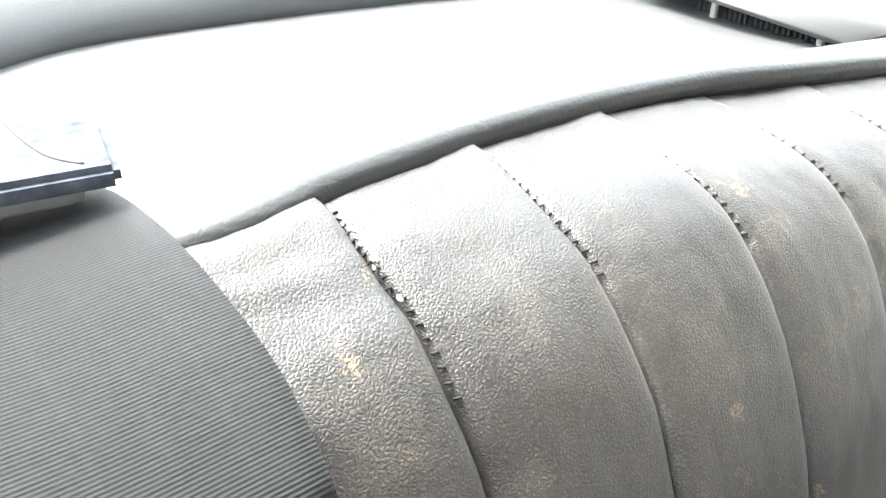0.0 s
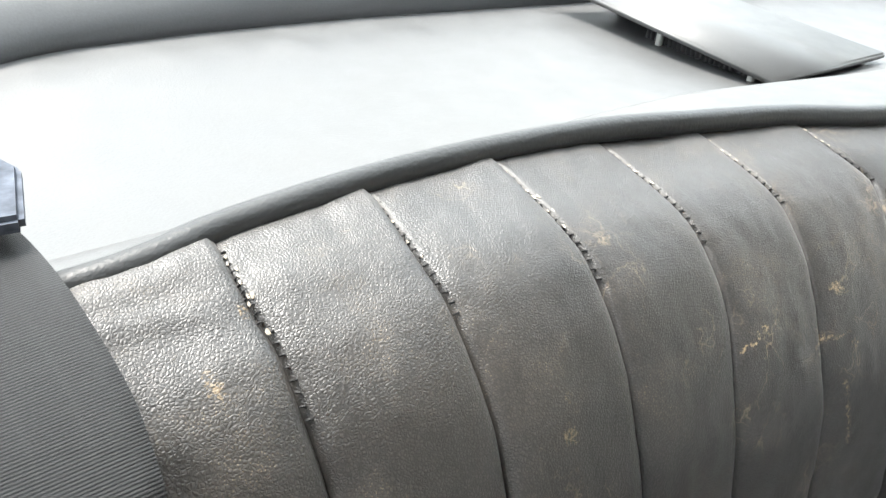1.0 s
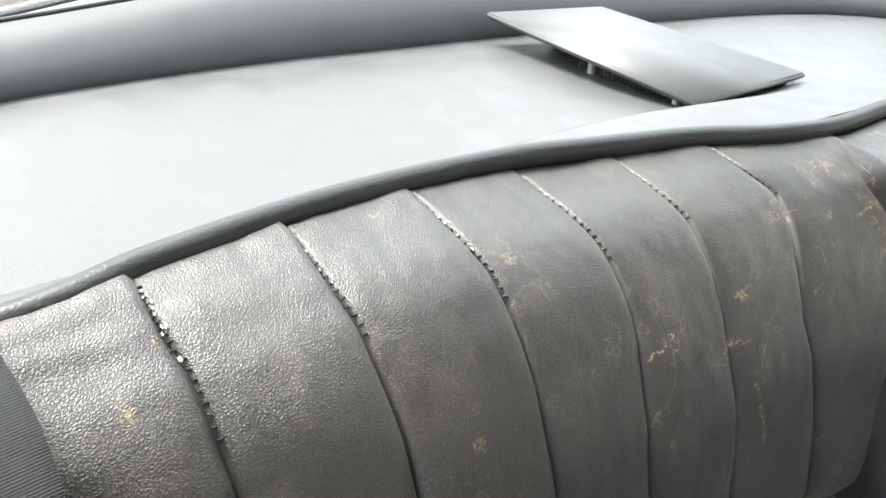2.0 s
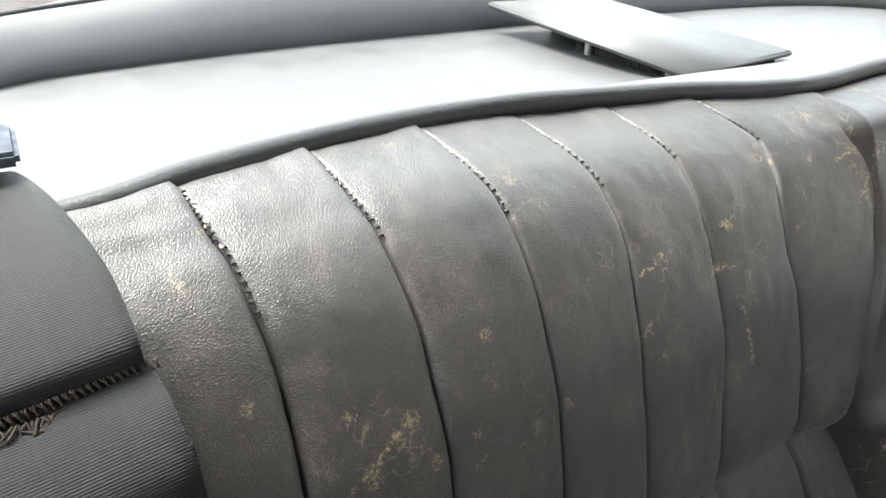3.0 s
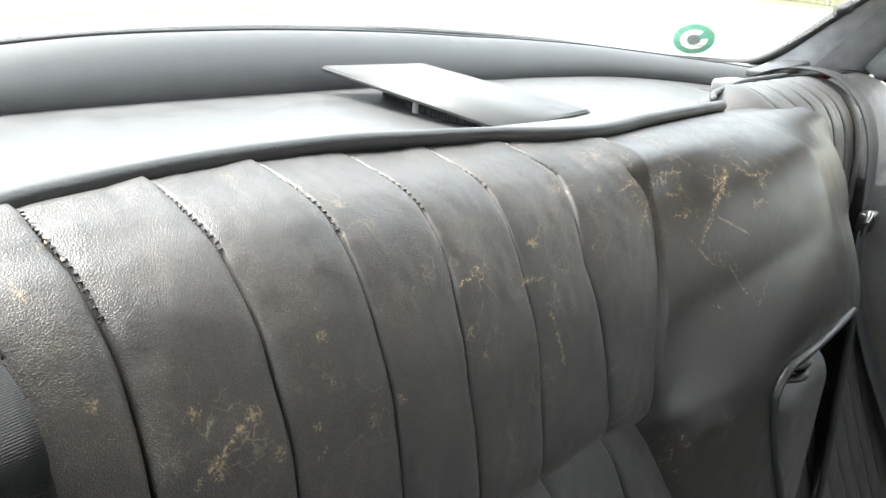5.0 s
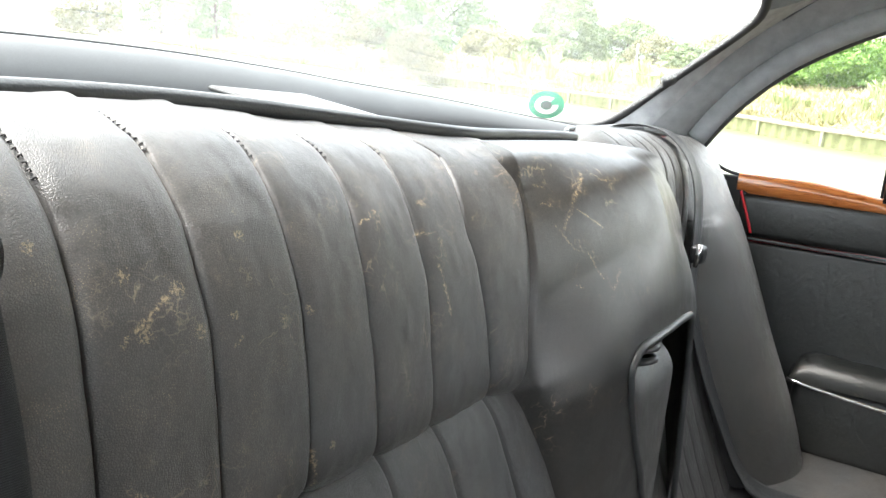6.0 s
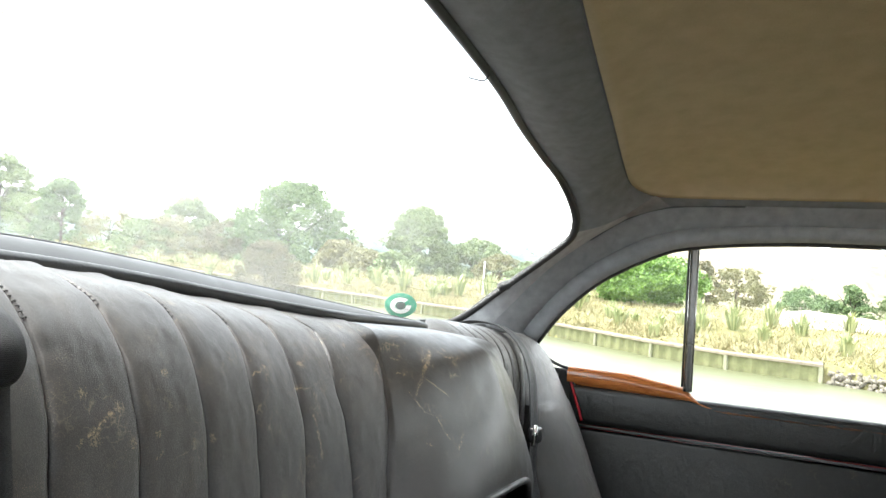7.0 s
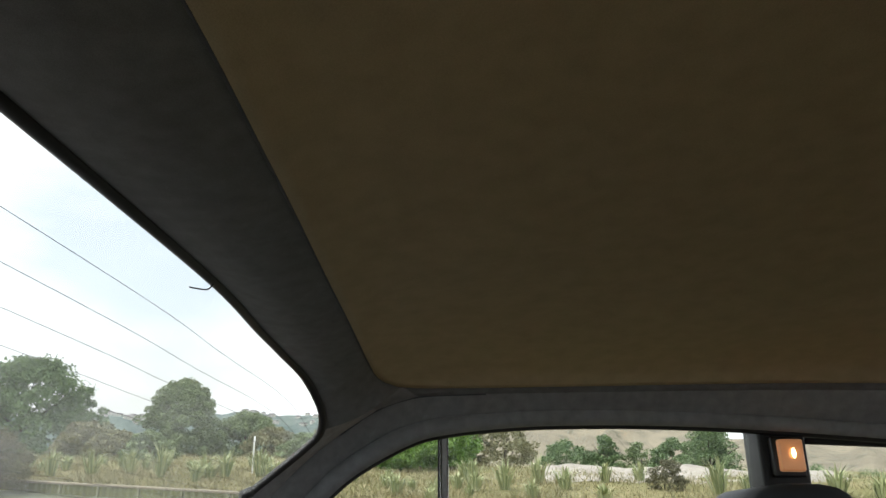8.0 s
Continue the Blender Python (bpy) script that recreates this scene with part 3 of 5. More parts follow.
tree(1, 53.4, 46, 5.0, 7.6, LEAF_PINE, BARK_DARK, "spreading green pine on the far bank", low=0.03, shape="dome", clumps=130, size=0.12)
tree(21, 57.0, 45, 3.5, 2.6, LEAF_PINE, BARK, "thin side growth of a spreading pine", low=0.3, shape="round", clumps=26, leaves=110, size=0.1)
tree(2, 63.6, 42, 4.1, 4.4, LEAF_TREE, BARK, "dense rounded grey-green tree on the far bank", low=0.02, shape="dome", clumps=150, leaves=210, size=0.085)
tree(3, 68.3, 43, 2.7, 4.4, LEAF_TREE, BARK, "low grey-green tree beside a taller one", low=0.02, shape="dome", clumps=70, size=0.09)
tree(4, 45.8, 55, 4.2, 5.0, LEAF_TREE, BARK, "hazy grey-green tree among the bushes", low=0.02, shape="dome", clumps=70, size=0.13)
tree(5, 37.4, 69, 5.5, 5.0, LEAF_PINE, BARK, "dark green tree on the far bank", low=0.05, shape="dome", clumps=70, size=0.15)
tree(6, 33.6, 88, 8.4, 8.0, LEAF_TREE, BARK, "tall grey-green tree on the far bank", low=0.05, shape="dome", clumps=80, size=0.2)
tree(7, 29.6, 98, 7.2, 9.0, LEAF_OLIVE, BARK, "broad olive tree on the far bank", low=0.05, shape="dome", clumps=70, size=0.24)
tree(8, 81.6, 27, 1.8, 4.0, LEAF_BRIGHT, BARK_DARK, "broad bright green bush above the river wall", "bush", low=0.1, shape="round", clumps=120, leaves=170, size=0.075)
tree(22, 85.6, 31, 1.95, 1.9, LEAF_BROWN, BARK_DARK, "brownish tree behind a bright bush", low=0.1, clumps=50, leaves=110, size=0.06)
tree(9, 88.2, 29, 1.6, 2.3, LEAF_OLIVE, BARK, "thin olive shrub beside a bright bush", "bush", low=0.1, clumps=55, leaves=80, size=0.06)
tree(10, 75.0, 42, 2.2, 4.4, LEAF_OLIVE, BARK, "low olive scrub on the far bank", "bush", low=0.05, shape="dome", clumps=60, size=0.09)
tree(11, 51.8, 26.8, 1.7, 2.6, LEAF_BROWN, BARK_DARK, "brown twiggy bush overhanging the river wall", "bush", low=0.0, shape="dome", clumps=110, leaves=190, size=0.035)
tree(12, 92.7, 70, 4.6, 6.0, LEAF_PINE, BARK_DARK, "dark clump of trees beyond the bank", low=0.05, shape="dome", clumps=70, size=0.12)
tree(15, 95.6, 70, 5.4, 4.6, LEAF_PINE, BARK_DARK, "pointed dark tree beyond the bank", low=0.05, shape="cone", clumps=60, size=0.12)
tree(13, 98.2, 75, 5.3, 5.6, LEAF_TREE, BARK, "grey-green tree beyond the bank", low=0.05, shape="dome", clumps=60, size=0.13)
tree(18, 100.4, 68, 5.0, 4.6, LEAF_PINE, BARK_DARK, "dark tree beside a cedar", low=0.05, shape="dome", clumps=60, size=0.12)
tree(14, 103.0, 60, 5.9, 6.4, LEAF_PINE, BARK_DARK, "layered dark cedar beyond the bank", low=0.08, shape="cone", clumps=150, leaves=110, size=0.11)
tree(16, 116.0, 75, 3.4, 5.0, LEAF_TREE, BARK, "low tree beyond the bank", low=0.05, shape="dome", clumps=45, size=0.13)
tree(17, 57.6, 40, 1.7, 3.4, LEAF_OLIVE, BARK, "low olive scrub between two trees", "bush", low=0.05, shape="dome", clumps=45, size=0.09)
tree(19, 100.0, 19.5, 0.85, 1.1, LEAF_BROWN, BARK_DARK, "small brown bush in dry grass", "bush", low=0.02, shape="dome", clumps=40, leaves=130, size=0.03)
for i, (az, dist, h, w, leaf) in enumerate([(40.5, 60, 3.2, 6, LEAF_OLIVE), (42.6, 50, 2.3, 5, LEAF_TREE), (44.5, 50, 2.6, 5, LEAF_OLIVE), (48.4, 46, 2.5, 4.0, LEAF_BROWN), (49.6, 50, 2.9, 4.5, LEAF_TREE), (59.4, 38, 1.3, 3, LEAF_OLIVE), (61.6, 36, 1.3, 2.6, LEAF_TREE), (70.2, 40, 1.7, 3.2, LEAF_OLIVE), (72.8, 36, 1.2, 3, LEAF_TREE), (35.5, 75, 4.6, 6, LEAF_TREE), (110, 90, 4.2, 7, LEAF_PINE), (113, 95, 4.0, 7, LEAF_PINE)]):
    tree(40 + i, az, dist, h, w, leaf, BARK, "mixed scrub on the far bank", "bush", low=0.03, shape="dome", clumps=45, leaves=120, size=0.085)
tree(20, 71.6, 60, 2.6, 5.0, LEAF_OLIVE, BARK, "distant olive scrub across the river", "bush", low=0.05, shape="dome", clumps=45, size=0.13)


def flax(seed, azimuth, distance, height, label="spiky green flax clump on the far bank"):
    rng = np.random.default_rng(100 + seed)
    x, y = direction(azimuth, distance)
    vs, fs = [], []
    for _ in range(60):
        a, lean = rng.uniform(0, 6.28), rng.uniform(0.05, 0.95)
        h, w = height * rng.uniform(0.6, 1.1), 0.022 * rng.uniform(0.7, 1.3)
        out, side = np.array((math.cos(a), math.sin(a), 0)), np.array((-math.sin(a), math.cos(a), 0)) * w
        p0, p1, p2 = out * 0.08, out * lean * h * 0.45 + (0, 0, h * 0.65), out * lean * h * 0.95 + (0, 0, h * (1 - lean * 0.35))
        k = len(vs)
        vs += [p0 - side, p0 + side, p1 + side, p1 - side, p2]
        fs += [(k, k + 1, k + 2, k + 3), (k + 3, k + 2, k + 4)]
    me = bpy.data.meshes.new("flax_bush")
    me.from_pydata([tuple(v) for v in vs], [], fs)
    me.materials.append(FLAX_LEAF)
    ob = tagged(new("flax_bush", me), label, "bush", "flax on the far bank")
    ob.location = (x, y, bank_height(x, y) - 0.05)
    return ob


for i, (az, dist, h) in enumerate([(40, 37, 1.3), (43.5, 34, 1.2), (47.5, 33, 1.3), (55.5, 29, 1.1), (58, 27.5, 1.15), (60.5, 27, 1.1), (62.5, 25.5, 1.3), (65.5, 25, 1.0), (67, 24, 1.1), (69.5, 24.5, 1.2),
                                  (73, 23, 1.0), (76.5, 22, 1.3), (79, 20.5, 0.9), (85.5, 21, 1.1), (88, 19.5, 1.2), (90.5, 21, 1.1), (92.5, 19.5, 1.25), (95.5, 21, 1.0), (98, 22, 0.9), (103.5, 18.5, 1.3), (105.5, 19, 1.1), (108, 20, 1.0), (111, 19, 1.2), (36, 42, 1.3), (50, 33, 1.0)]):
    flax(i, az, dist, h * (0.62 + 0.07 * (i % 4) if az > 70 else 0.95))


flax_rng = np.random.default_rng(21)
for i in range(85):
    y = flax_rng.uniform(-12, 40)
    x = shore_far(y) + flax_rng.uniform(0.7, 7.0)
    az, dist = math.degrees(math.atan2(x + 0.22, y - 0.1)), math.hypot(x + 0.22, y - 0.1)
    flax(100 + i, az, dist, flax_rng.uniform(0.35, 0.75), "tufted yellow-green flax clump in dry grass")


def bank_grass():
    rng = np.random.default_rng(7)
    vs, fs = [], []
    for _ in range(48000):
        az, d = rng.uniform(22, 122), 0.1 + rng.uniform(0.0, 1) ** 1.7 * 13
        y0 = rng.uniform(-14, 48)
        x = shore_far(y0) + 0.25 + d
        z = bank_height(x, y0)
        for _ in range(2):
            a, h = rng.uniform(0, 6.28), rng.uniform(0.06, 0.24) * (0.7 + 0.7 * noise.noise((x * 0.9, y0 * 0.9, 3)) + 0.3)
            p = np.array((x + rng.normal() * 0.12, y0 + rng.normal() * 0.12, z - 0.03))
            s = np.array((math.cos(a), math.sin(a), 0)) * 0.017
            k = len(vs)
            vs += [p - s, p + s, p + (rng.normal() * 0.12, rng.normal() * 0.12, h)]
            fs.append((k, k + 1, k + 2))
    me = bpy.data.meshes.new("bank_grass")
    me.from_pydata([tuple(v) for v in vs], [], fs)
    me.materials.append(GRASS_LEAF)
    return tagged(new("bank_grass", me), "long dry yellow grass along the far bank", "grass", kind="stuff")


bank_grass()

POST_WHITE = plain("white painted post", (0.75, 0.75, 0.72), 0.6, grain=20)
for az, dist, h, r, label in ((68.9, 26.0, 1.25, 0.03, "thin white marker post on the far bank"), (31.9, 2.89, 2.6, 0.024, "slim white post on the grass behind the car")):
    x, y = direction(az, dist)
    z = bank_height(x, y) if x > shore_far(y) else verge(x)
    bm = tube([(0, 0, -0.3), (0.02, 0, h * 0.5), (0.05, 0, h)], r, 10, 6)
    tagged(part("marker_post", bm, POST_WHITE, Matrix.Translation((x, y, z))), label, "post")


def slope(name, azimuths, tops, near, far, one, two, patchy, label):
    """A far hillside whose skyline stands at the given elevations, in degrees."""
    m, n, l, b = material(label, one, 0.95, spec=0.1)
    co = n.new("ShaderNodeTexCoord").outputs["Object"]
    t, g = node(n, "ShaderNodeTexNoise", Scale=0.012, Detail=8.0), node(n, "ShaderNodeTexNoise", Scale=0.05, Detail=7.0, Roughness=0.65)
    l.new(co, t.inputs["Vector"])
    l.new(co, g.inputs["Vector"])
    c = mix(n, l, ramp(n, l, t.outputs["Fac"], [(0.4, 0.0), (0.6, 1.0)]), one, two)
    l.new(mix(n, l, ramp(n, l, g.outputs["Fac"], [(0.54, 0.0), (0.64, 0.8)]), c, patchy), b.inputs["Base Color"])
    bump(n, l, b, g.outputs["Fac"], 0.8, 12.0)
    def height(az, dist):
        f = (dist - near) / (far - near)
        ridge = far * math.tan(radians(float(np.interp(az, azimuths, tops)))) + 0.9
        rise = math.sin(math.pi * 0.5 * min(1.0, f * 1.12)) ** 1.3 * (1 - 0.2 * max(0.0, f - 0.9) / 0.1)
        fold = 0.16 * noise.noise((az * 0.35, f * 2.2, 1.0)) + 0.08 * noise.noise((az * 1.1, f * 5.0, 4.0))
        return -80 + (ridge + 80) * rise + (far * 0.07) * fold * math.sin(math.pi * f) + far * 0.004 * noise.noise((az * 0.8, 7.0, 0))
    rows = []
    for dist in np.linspace(near, far, 25):
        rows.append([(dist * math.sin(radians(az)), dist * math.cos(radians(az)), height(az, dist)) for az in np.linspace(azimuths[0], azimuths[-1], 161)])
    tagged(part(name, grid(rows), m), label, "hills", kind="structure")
    return height


slope("hills", (74, 79, 83, 88, 91, 94, 97, 100.5, 103, 107, 111, 118, 130, 145), (0.6, 1.4, 1.9, 2.3, 1.9, 1.7, 1.9, 0.3, -0.5, -1.1, -0.9, -0.4, 0.2, 0.5), 900, 1700, (0.33, 0.29, 0.215), (0.24, 0.215, 0.165), (0.17, 0.165, 0.125), "dry brown hills in the distance")
# distance haze is painted into these blue-green tones
wooded = slope("wooded_slope", (5, 30, 50, 57, 62, 66, 69, 72, 76, 80), (0.3, 0.5, 0.7, 0.6, 0.7, 0.8, 0.85, 0.7, 0.5, -0.3), 550, 1000, (0.13, 0.17, 0.16), (0.17, 0.21, 0.19), (0.09, 0.13, 0.12), "far wooded slope, haze painted into its blue-green")

HOUSE_WHITE, HOUSE_ROOF = plain("pale house wall", (0.6, 0.58, 0.54), 0.8, grain=2), plain("grey house roof", (0.2, 0.19, 0.19), 0.8, grain=2)


def house(seed):
    rng = np.random.default_rng(500 + seed)
    az, dist = (rng.uniform(56, 62) if seed % 2 else rng.uniform(68, 75)), rng.uniform(840, 985)
    a = radians(az)
    w, d, h = rng.uniform(4, 8), rng.uniform(4, 6), rng.uniform(1.2, 2.2)
    root = tagged(new("house"), "pale distant house with grey roof", "house", "houses on the far slope")
    root.matrix_world = Matrix.Translation((dist * math.sin(a), dist * math.cos(a), wooded(az, dist) + 0.6)) @ Matrix.Rotation(rng.uniform(0, 3), 4, "Z")
    part("wall", block((-w / 2, -d / 2, -3), (w / 2, d / 2, h), 0), HOUSE_WHITE, root, smooth=False)
    bm = bmesh.new()
    vs = [bm.verts.new(v) for v in ((-w * .55, -d * .55, h), (w * .55, -d * .55, h), (w * .55, d * .55, h), (-w * .55, d * .55, h), (-w * .5, 0, h + 1.4), (w * .5, 0, h + 1.4))]
    for f in ((0, 1, 5, 4), (2, 3, 4, 5), (1, 2, 5), (3, 0, 4), (3, 2, 1, 0)):
        bm.faces.new([vs[i] for i in f])
    part("roof", bm, HOUSE_ROOF, root, smooth=False)
    for k in (-0.28, 0.05, 0.3):
        part("window", block((w * k - 0.7, -d / 2 - 0.06, h - 3), (w * k + 0.7, -d / 2 + 0.1, h - 1.2), 0), HOUSE_ROOF, root, smooth=False)
    return root


for i in range(60):
    house(i)


def stone_edge():
    """Low dry-stone edging past the end of the wall."""
    rng = np.random.default_rng(11)
    root = tagged(new("stone_edging"), "low edging of grey stones at the waterline", "stone wall", kind="structure")
    shapes = []
    for i in range(6):
        bm = bmesh.new()
        bmesh.ops.create_icosphere(bm, subdivisions=1, radius=0.05)
        for v in bm.verts:
            v.co *= 1 + 0.6 * noise.noise(v.co * 9 + Vector((i * 3, 0, 0)))
            v.co.z *= 0.75
        me = bpy.data.meshes.new("stone")
        bm.to_mesh(me)
        bm.free()
        me.materials.append(STONE)
        shapes.append(me)
    for i in range(280):
        y = rng.uniform(-3.6, -1.0)
        row = rng.integers(0, 4)
        ob = new("stone", shapes[i % 6])
        ob.parent = root
        ob.matrix_basis = Matrix.Translation((shore_far(y) + 0.02 + row * 0.05 + rng.normal() * 0.02, y, -1.19 + row * 0.075 + rng.normal() * 0.02)) @ Euler(rng.uniform(0, 6, 3)).to_matrix().to_4x4()
    return root


STONE = plain("grey stone", (0.21, 0.19, 0.155), 0.9, grain=12, depth=0.01, amount=0.3)
stone_edge()
tagged(part("gravel_bank", grid([[(x, y, bank_height(x, y) + 0.2 * math.sin(math.pi * (x - 21) / 8) * (0.7 + noise.noise((x * 0.5, y * 0.5, 4)) + 0.5 * noise.noise((x * 1.7, y * 1.7, 2)))) for y in np.linspace(-9, -0.3, 60)] for x in np.linspace(21, 29, 44)]), ROCK), "pale gravel heap beyond the bank", "gravel", kind="stuff")


# ---- the car: shell and trim ----
def mirror(points):
    return [(2 * MID - x, y, z) for x, y, z in points]


# the rear window's edge, right half from the middle outwards
LOW = [(0.42, 0.90, 0.825), (0.575, 0.885, 0.825), (0.75, 0.83, 0.818), (0.86, 0.72, 0.806), (0.893, 0.63, 0.803), (0.905, 0.555, 0.812), (0.908, 0.478, 0.872)]
LOW_ALL = [(-0.248, 0.478, 0.872), (-0.245, 0.555, 0.812), (-0.22, 0.66, 0.80), (-0.15, 0.77, 0.79), (-0.05, 0.85, 0.793), (0.11, 0.885, 0.814), (0.3, 0.90, 0.824)] + LOW
TOP = [(0.42, 0.374, 1.065), (0.60, 0.379, 1.061), (0.70, 0.375, 1.053), (0.78, 0.361, 1.035), (0.84, 0.349, 1.0), (0.87, 0.353, 0.972), (0.89, 0.379, 0.948)]


def around(curve):
    return mirror(curve[::-1])[:-1] + curve


car_body = thing("car", "dark red saloon car on a grassy verge", "car")
rear_window = tagged(new("window_1"), "dusty curved rear window with heating wires", "window", kind="structure")
rear_window.matrix_world = CAR
pane = part("pane", grid(loft([LOW_ALL, around(TOP)], 61, 12)), GLASS_REAR, rear_window)
pane.visible_shadow = False
edge = LOW_ALL + around(TOP)[::-1]
loop = edge + [edge[0]]
part("seal", tube(loop, 0.0065, 8, 220), RUBBER, rear_window)
low, top = spline(LOW_ALL, 61), spline(around(TOP), 61)
for k in range(12):
    s = 0.1 + 0.072 * k
    part("heating_wire", tube([tuple(low[i] + (top[i] - low[i]) * s - np.array((0, 0.0015, 0.001))) for i in range(3, 58, 3)], 0.00028, 4, 60), PLASTIC, rear_window)
part("loose_wire", tube([(0.425, 0.372, 1.06), (0.42, 0.376, 1.052), (0.411, 0.382, 1.05), (0.403, 0.387, 1.049)], 0.0008, 5), RUBBER, rear_window)
part("seal_clip", tube([(0.895, 0.475, 0.876), (0.905, 0.462, 0.884)], 0.008, 8, smooth=False), RUBBER, rear_window)

# headlining: tan panel, grey bands round it in painted lit and shaded tones
PANEL_R = [(0.42, 0.262, 1.072), (0.62, 0.268, 1.068), (0.78, 0.272, 1.061), (0.87, 0.268, 1.054), (0.918, 0.235, 1.049), (0.928, 0.15, 1.049), (0.93, -0.05, 1.052), (0.925, -0.4, 1.056), (0.91, -0.8, 1.05)]
LEFT_IN = [(-0.02, 0.250, 1.074), (0.2, 0.254, 1.075)]
PANEL = mirror(PANEL_R[3:][::-1]) + LEFT_IN + PANEL_R
panel_edge = spline(PANEL, 120)
rows = []
for s in [0, 0.01, 0.02, 0.035, 0.055, 0.08, 0.11, 0.15, 0.2, 0.3, 0.4, 0.55, 0.7, 0.85, 1]:
    row = []
    for x, y, z in panel_edge:
        tx, ty = MID, -0.8
        lift = 0.033 * (1 - (1 - s) ** 2) + 0.024 * (1 - math.exp(-s / 0.05))
        row.append((x + (tx - x) * s, y + (ty - y) * s, z + lift))
    rows.append(row)
tagged(thick(part("ceiling", grid(rows), HEADLINING, CAR), 0.004), "tan woven headlining panel", "ceiling", kind="structure")

lining = thing("roof_lining", "grey cloth trim round the headlining, painted in lit and shaded tones", "trim")
tagged(lining, kind="structure")
WIN_TOP = around(TOP[:6])
CORNER_R = [(0.42, 0.262, 1.072), (0.62, 0.268, 1.068), (0.78, 0.272, 1.061), (0.87, 0.268, 1.054), (0.9, 0.255, 1.05), (0.918, 0.235, 1.049)]
CORNER_IN = mirror(CORNER_R[3:][::-1]) + LEFT_IN + CORNER_R
part("rear_band", grid(loft([WIN_TOP, CORNER_IN], 90, 10, 0.012, (0, 0, -1))), CLOTH_SHADED, lining)
CREASE = [(0.915, 0.5, 0.80), (0.935, 0.455, 0.86), (0.95, 0.40, 0.925), (0.955, 0.34, 0.975), (0.955, 0.28, 1.015), (0.95, 0.21, 1.036), (0.945, 0.1, 1.04), (0.945, -0.1, 1.043), (0.94, -0.4, 1.045), (0.93, -0.8, 1.04)]
SIDE_TOP = [(1.03, 0.445, 0.80), (1.03, 0.405, 0.857), (1.028, 0.336, 0.922), (1.024, 0.237, 0.976), (1.02, 0.168, 0.993), (1.015, 0.06, 1.003), (1.013, -0.05, 1.006), (1.013, -0.2, 1.004), (1.013, -0.4, 0.993), (1.01, -0.8, 0.96)]
INNER = [(0.905, 0.55, 0.805), (0.908, 0.478, 0.872), (0.89, 0.379, 0.948), (0.87, 0.353, 0.972), (0.885, 0.30, 1.01), (0.918, 0.235, 1.047)]
part("pillar_trim", grid(loft([INNER[:5], CREASE[:5]], 40, 8, 0.006, (-0.6, -0.6, 0))), CLOTH_LIT, lining, "grey cloth corner pillar")
part("pillar_trim", grid(loft([CREASE[:5], SIDE_TOP[:4]], 40, 10, 0.014, (-0.7, -0.6, -0.2))), CLOTH_HALF_LIT, lining, "grey padded window surround")
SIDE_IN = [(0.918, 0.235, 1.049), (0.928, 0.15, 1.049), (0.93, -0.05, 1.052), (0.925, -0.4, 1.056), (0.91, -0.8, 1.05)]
part("corner_band", grid(loft([[INNER[4], (0.9, 0.268, 1.03), (0.918, 0.235, 1.047)], [CREASE[4], (0.953, 0.245, 1.027), CREASE[5]]], 14, 6)), CLOTH_HALF_LIT, lining)
part("side_band", grid(loft([SIDE_IN, CREASE[5:]], 40, 4, 0.002, (0, 0, -1))), CLOTH_SHADED, lining)
part("side_band", grid(loft([CREASE[4:], SIDE_TOP[3:]], 50, 8, 0.012, (-0.5, 0, -0.8))), CLOTH_HALF_LIT, lining)
part("crease_bead", tube(CREASE[3:7], 0.002, 6, 40), CLOTH_DARK, lining)
ROLL = [(x - 0.03, y - 0.004, z + 0.004) for x, y, z in SIDE_TOP]
part("window_surround", tube(ROLL, 0.02, 14, 110, taper=0.010), CLOTH_HALF_LIT, lining, "padded grey window surround")
RIM = spline([(y, z) for x, y, z in ROLL], 40)
SLOPE = np.gradient(RIM, axis=0)
SLOPE /= np.linalg.norm(SLOPE, axis=1)[:, None]
part("window_seal", tube([(0.998, y - c * (0.0195 - 0.009 * k / 39), z + a * (0.0195 - 0.009 * k / 39)) for k, ((y, z), (a, c)) in enumerate(zip(RIM, SLOPE))], 0.0045, 8, 110), RUBBER, lining, "black rubber window seal")
# dark tube standing in for the shadow gap round the tan panel
part("panel_edge_shade", tube(PANEL, 0.0025, 6, 90), CLOTH_DARK, lining)

for x in (1.04, 2 * MID - 1.062):
    part("quarter_trim", block((x, 0.358, 0.3), (x + 0.022, 0.47, 0.752), 0.004, 2), CARPET, lining, "black carpet strip beside the seat bolster")

# outer skin that closes the car
OUT_ROOF = []
for y, z, w in ((0.42, 1.075, 0.44), (0.25, 1.115, 0.62), (-0.1, 1.145, 0.68), (-0.5, 1.14, 0.68), (-0.9, 1.09, 0.64), (-1.05, 1.05, 0.62)):
    OUT_ROOF.append([tuple(p + np.array((0, 0.002, 0.008))) for p in spline(around(TOP[:5]), 17)] if y == 0.42 else [(MID + w * u * 1.06, y, z - 0.075 * abs(u) ** 3) for u in np.linspace(-1, 1, 17)])
thick(part("roof", grid(OUT_ROOF), RED_PAINT, car_body), 0.004)
boot = []
for y, z in ((0.93, 0.812), (1.0, 0.81), (1.2, 0.80), (1.5, 0.77), (1.75, 0.71), (1.85, 0.6), (1.88, 0.2)):
    boot.append([(MID + 0.86 * u, y - 0.12 * u * u, z - 0.05 * abs(u) ** 3) for u in np.linspace(-1, 1, 15)])
thick(part("boot_lid", grid(boot), RED_PAINT, car_body), 0.004)
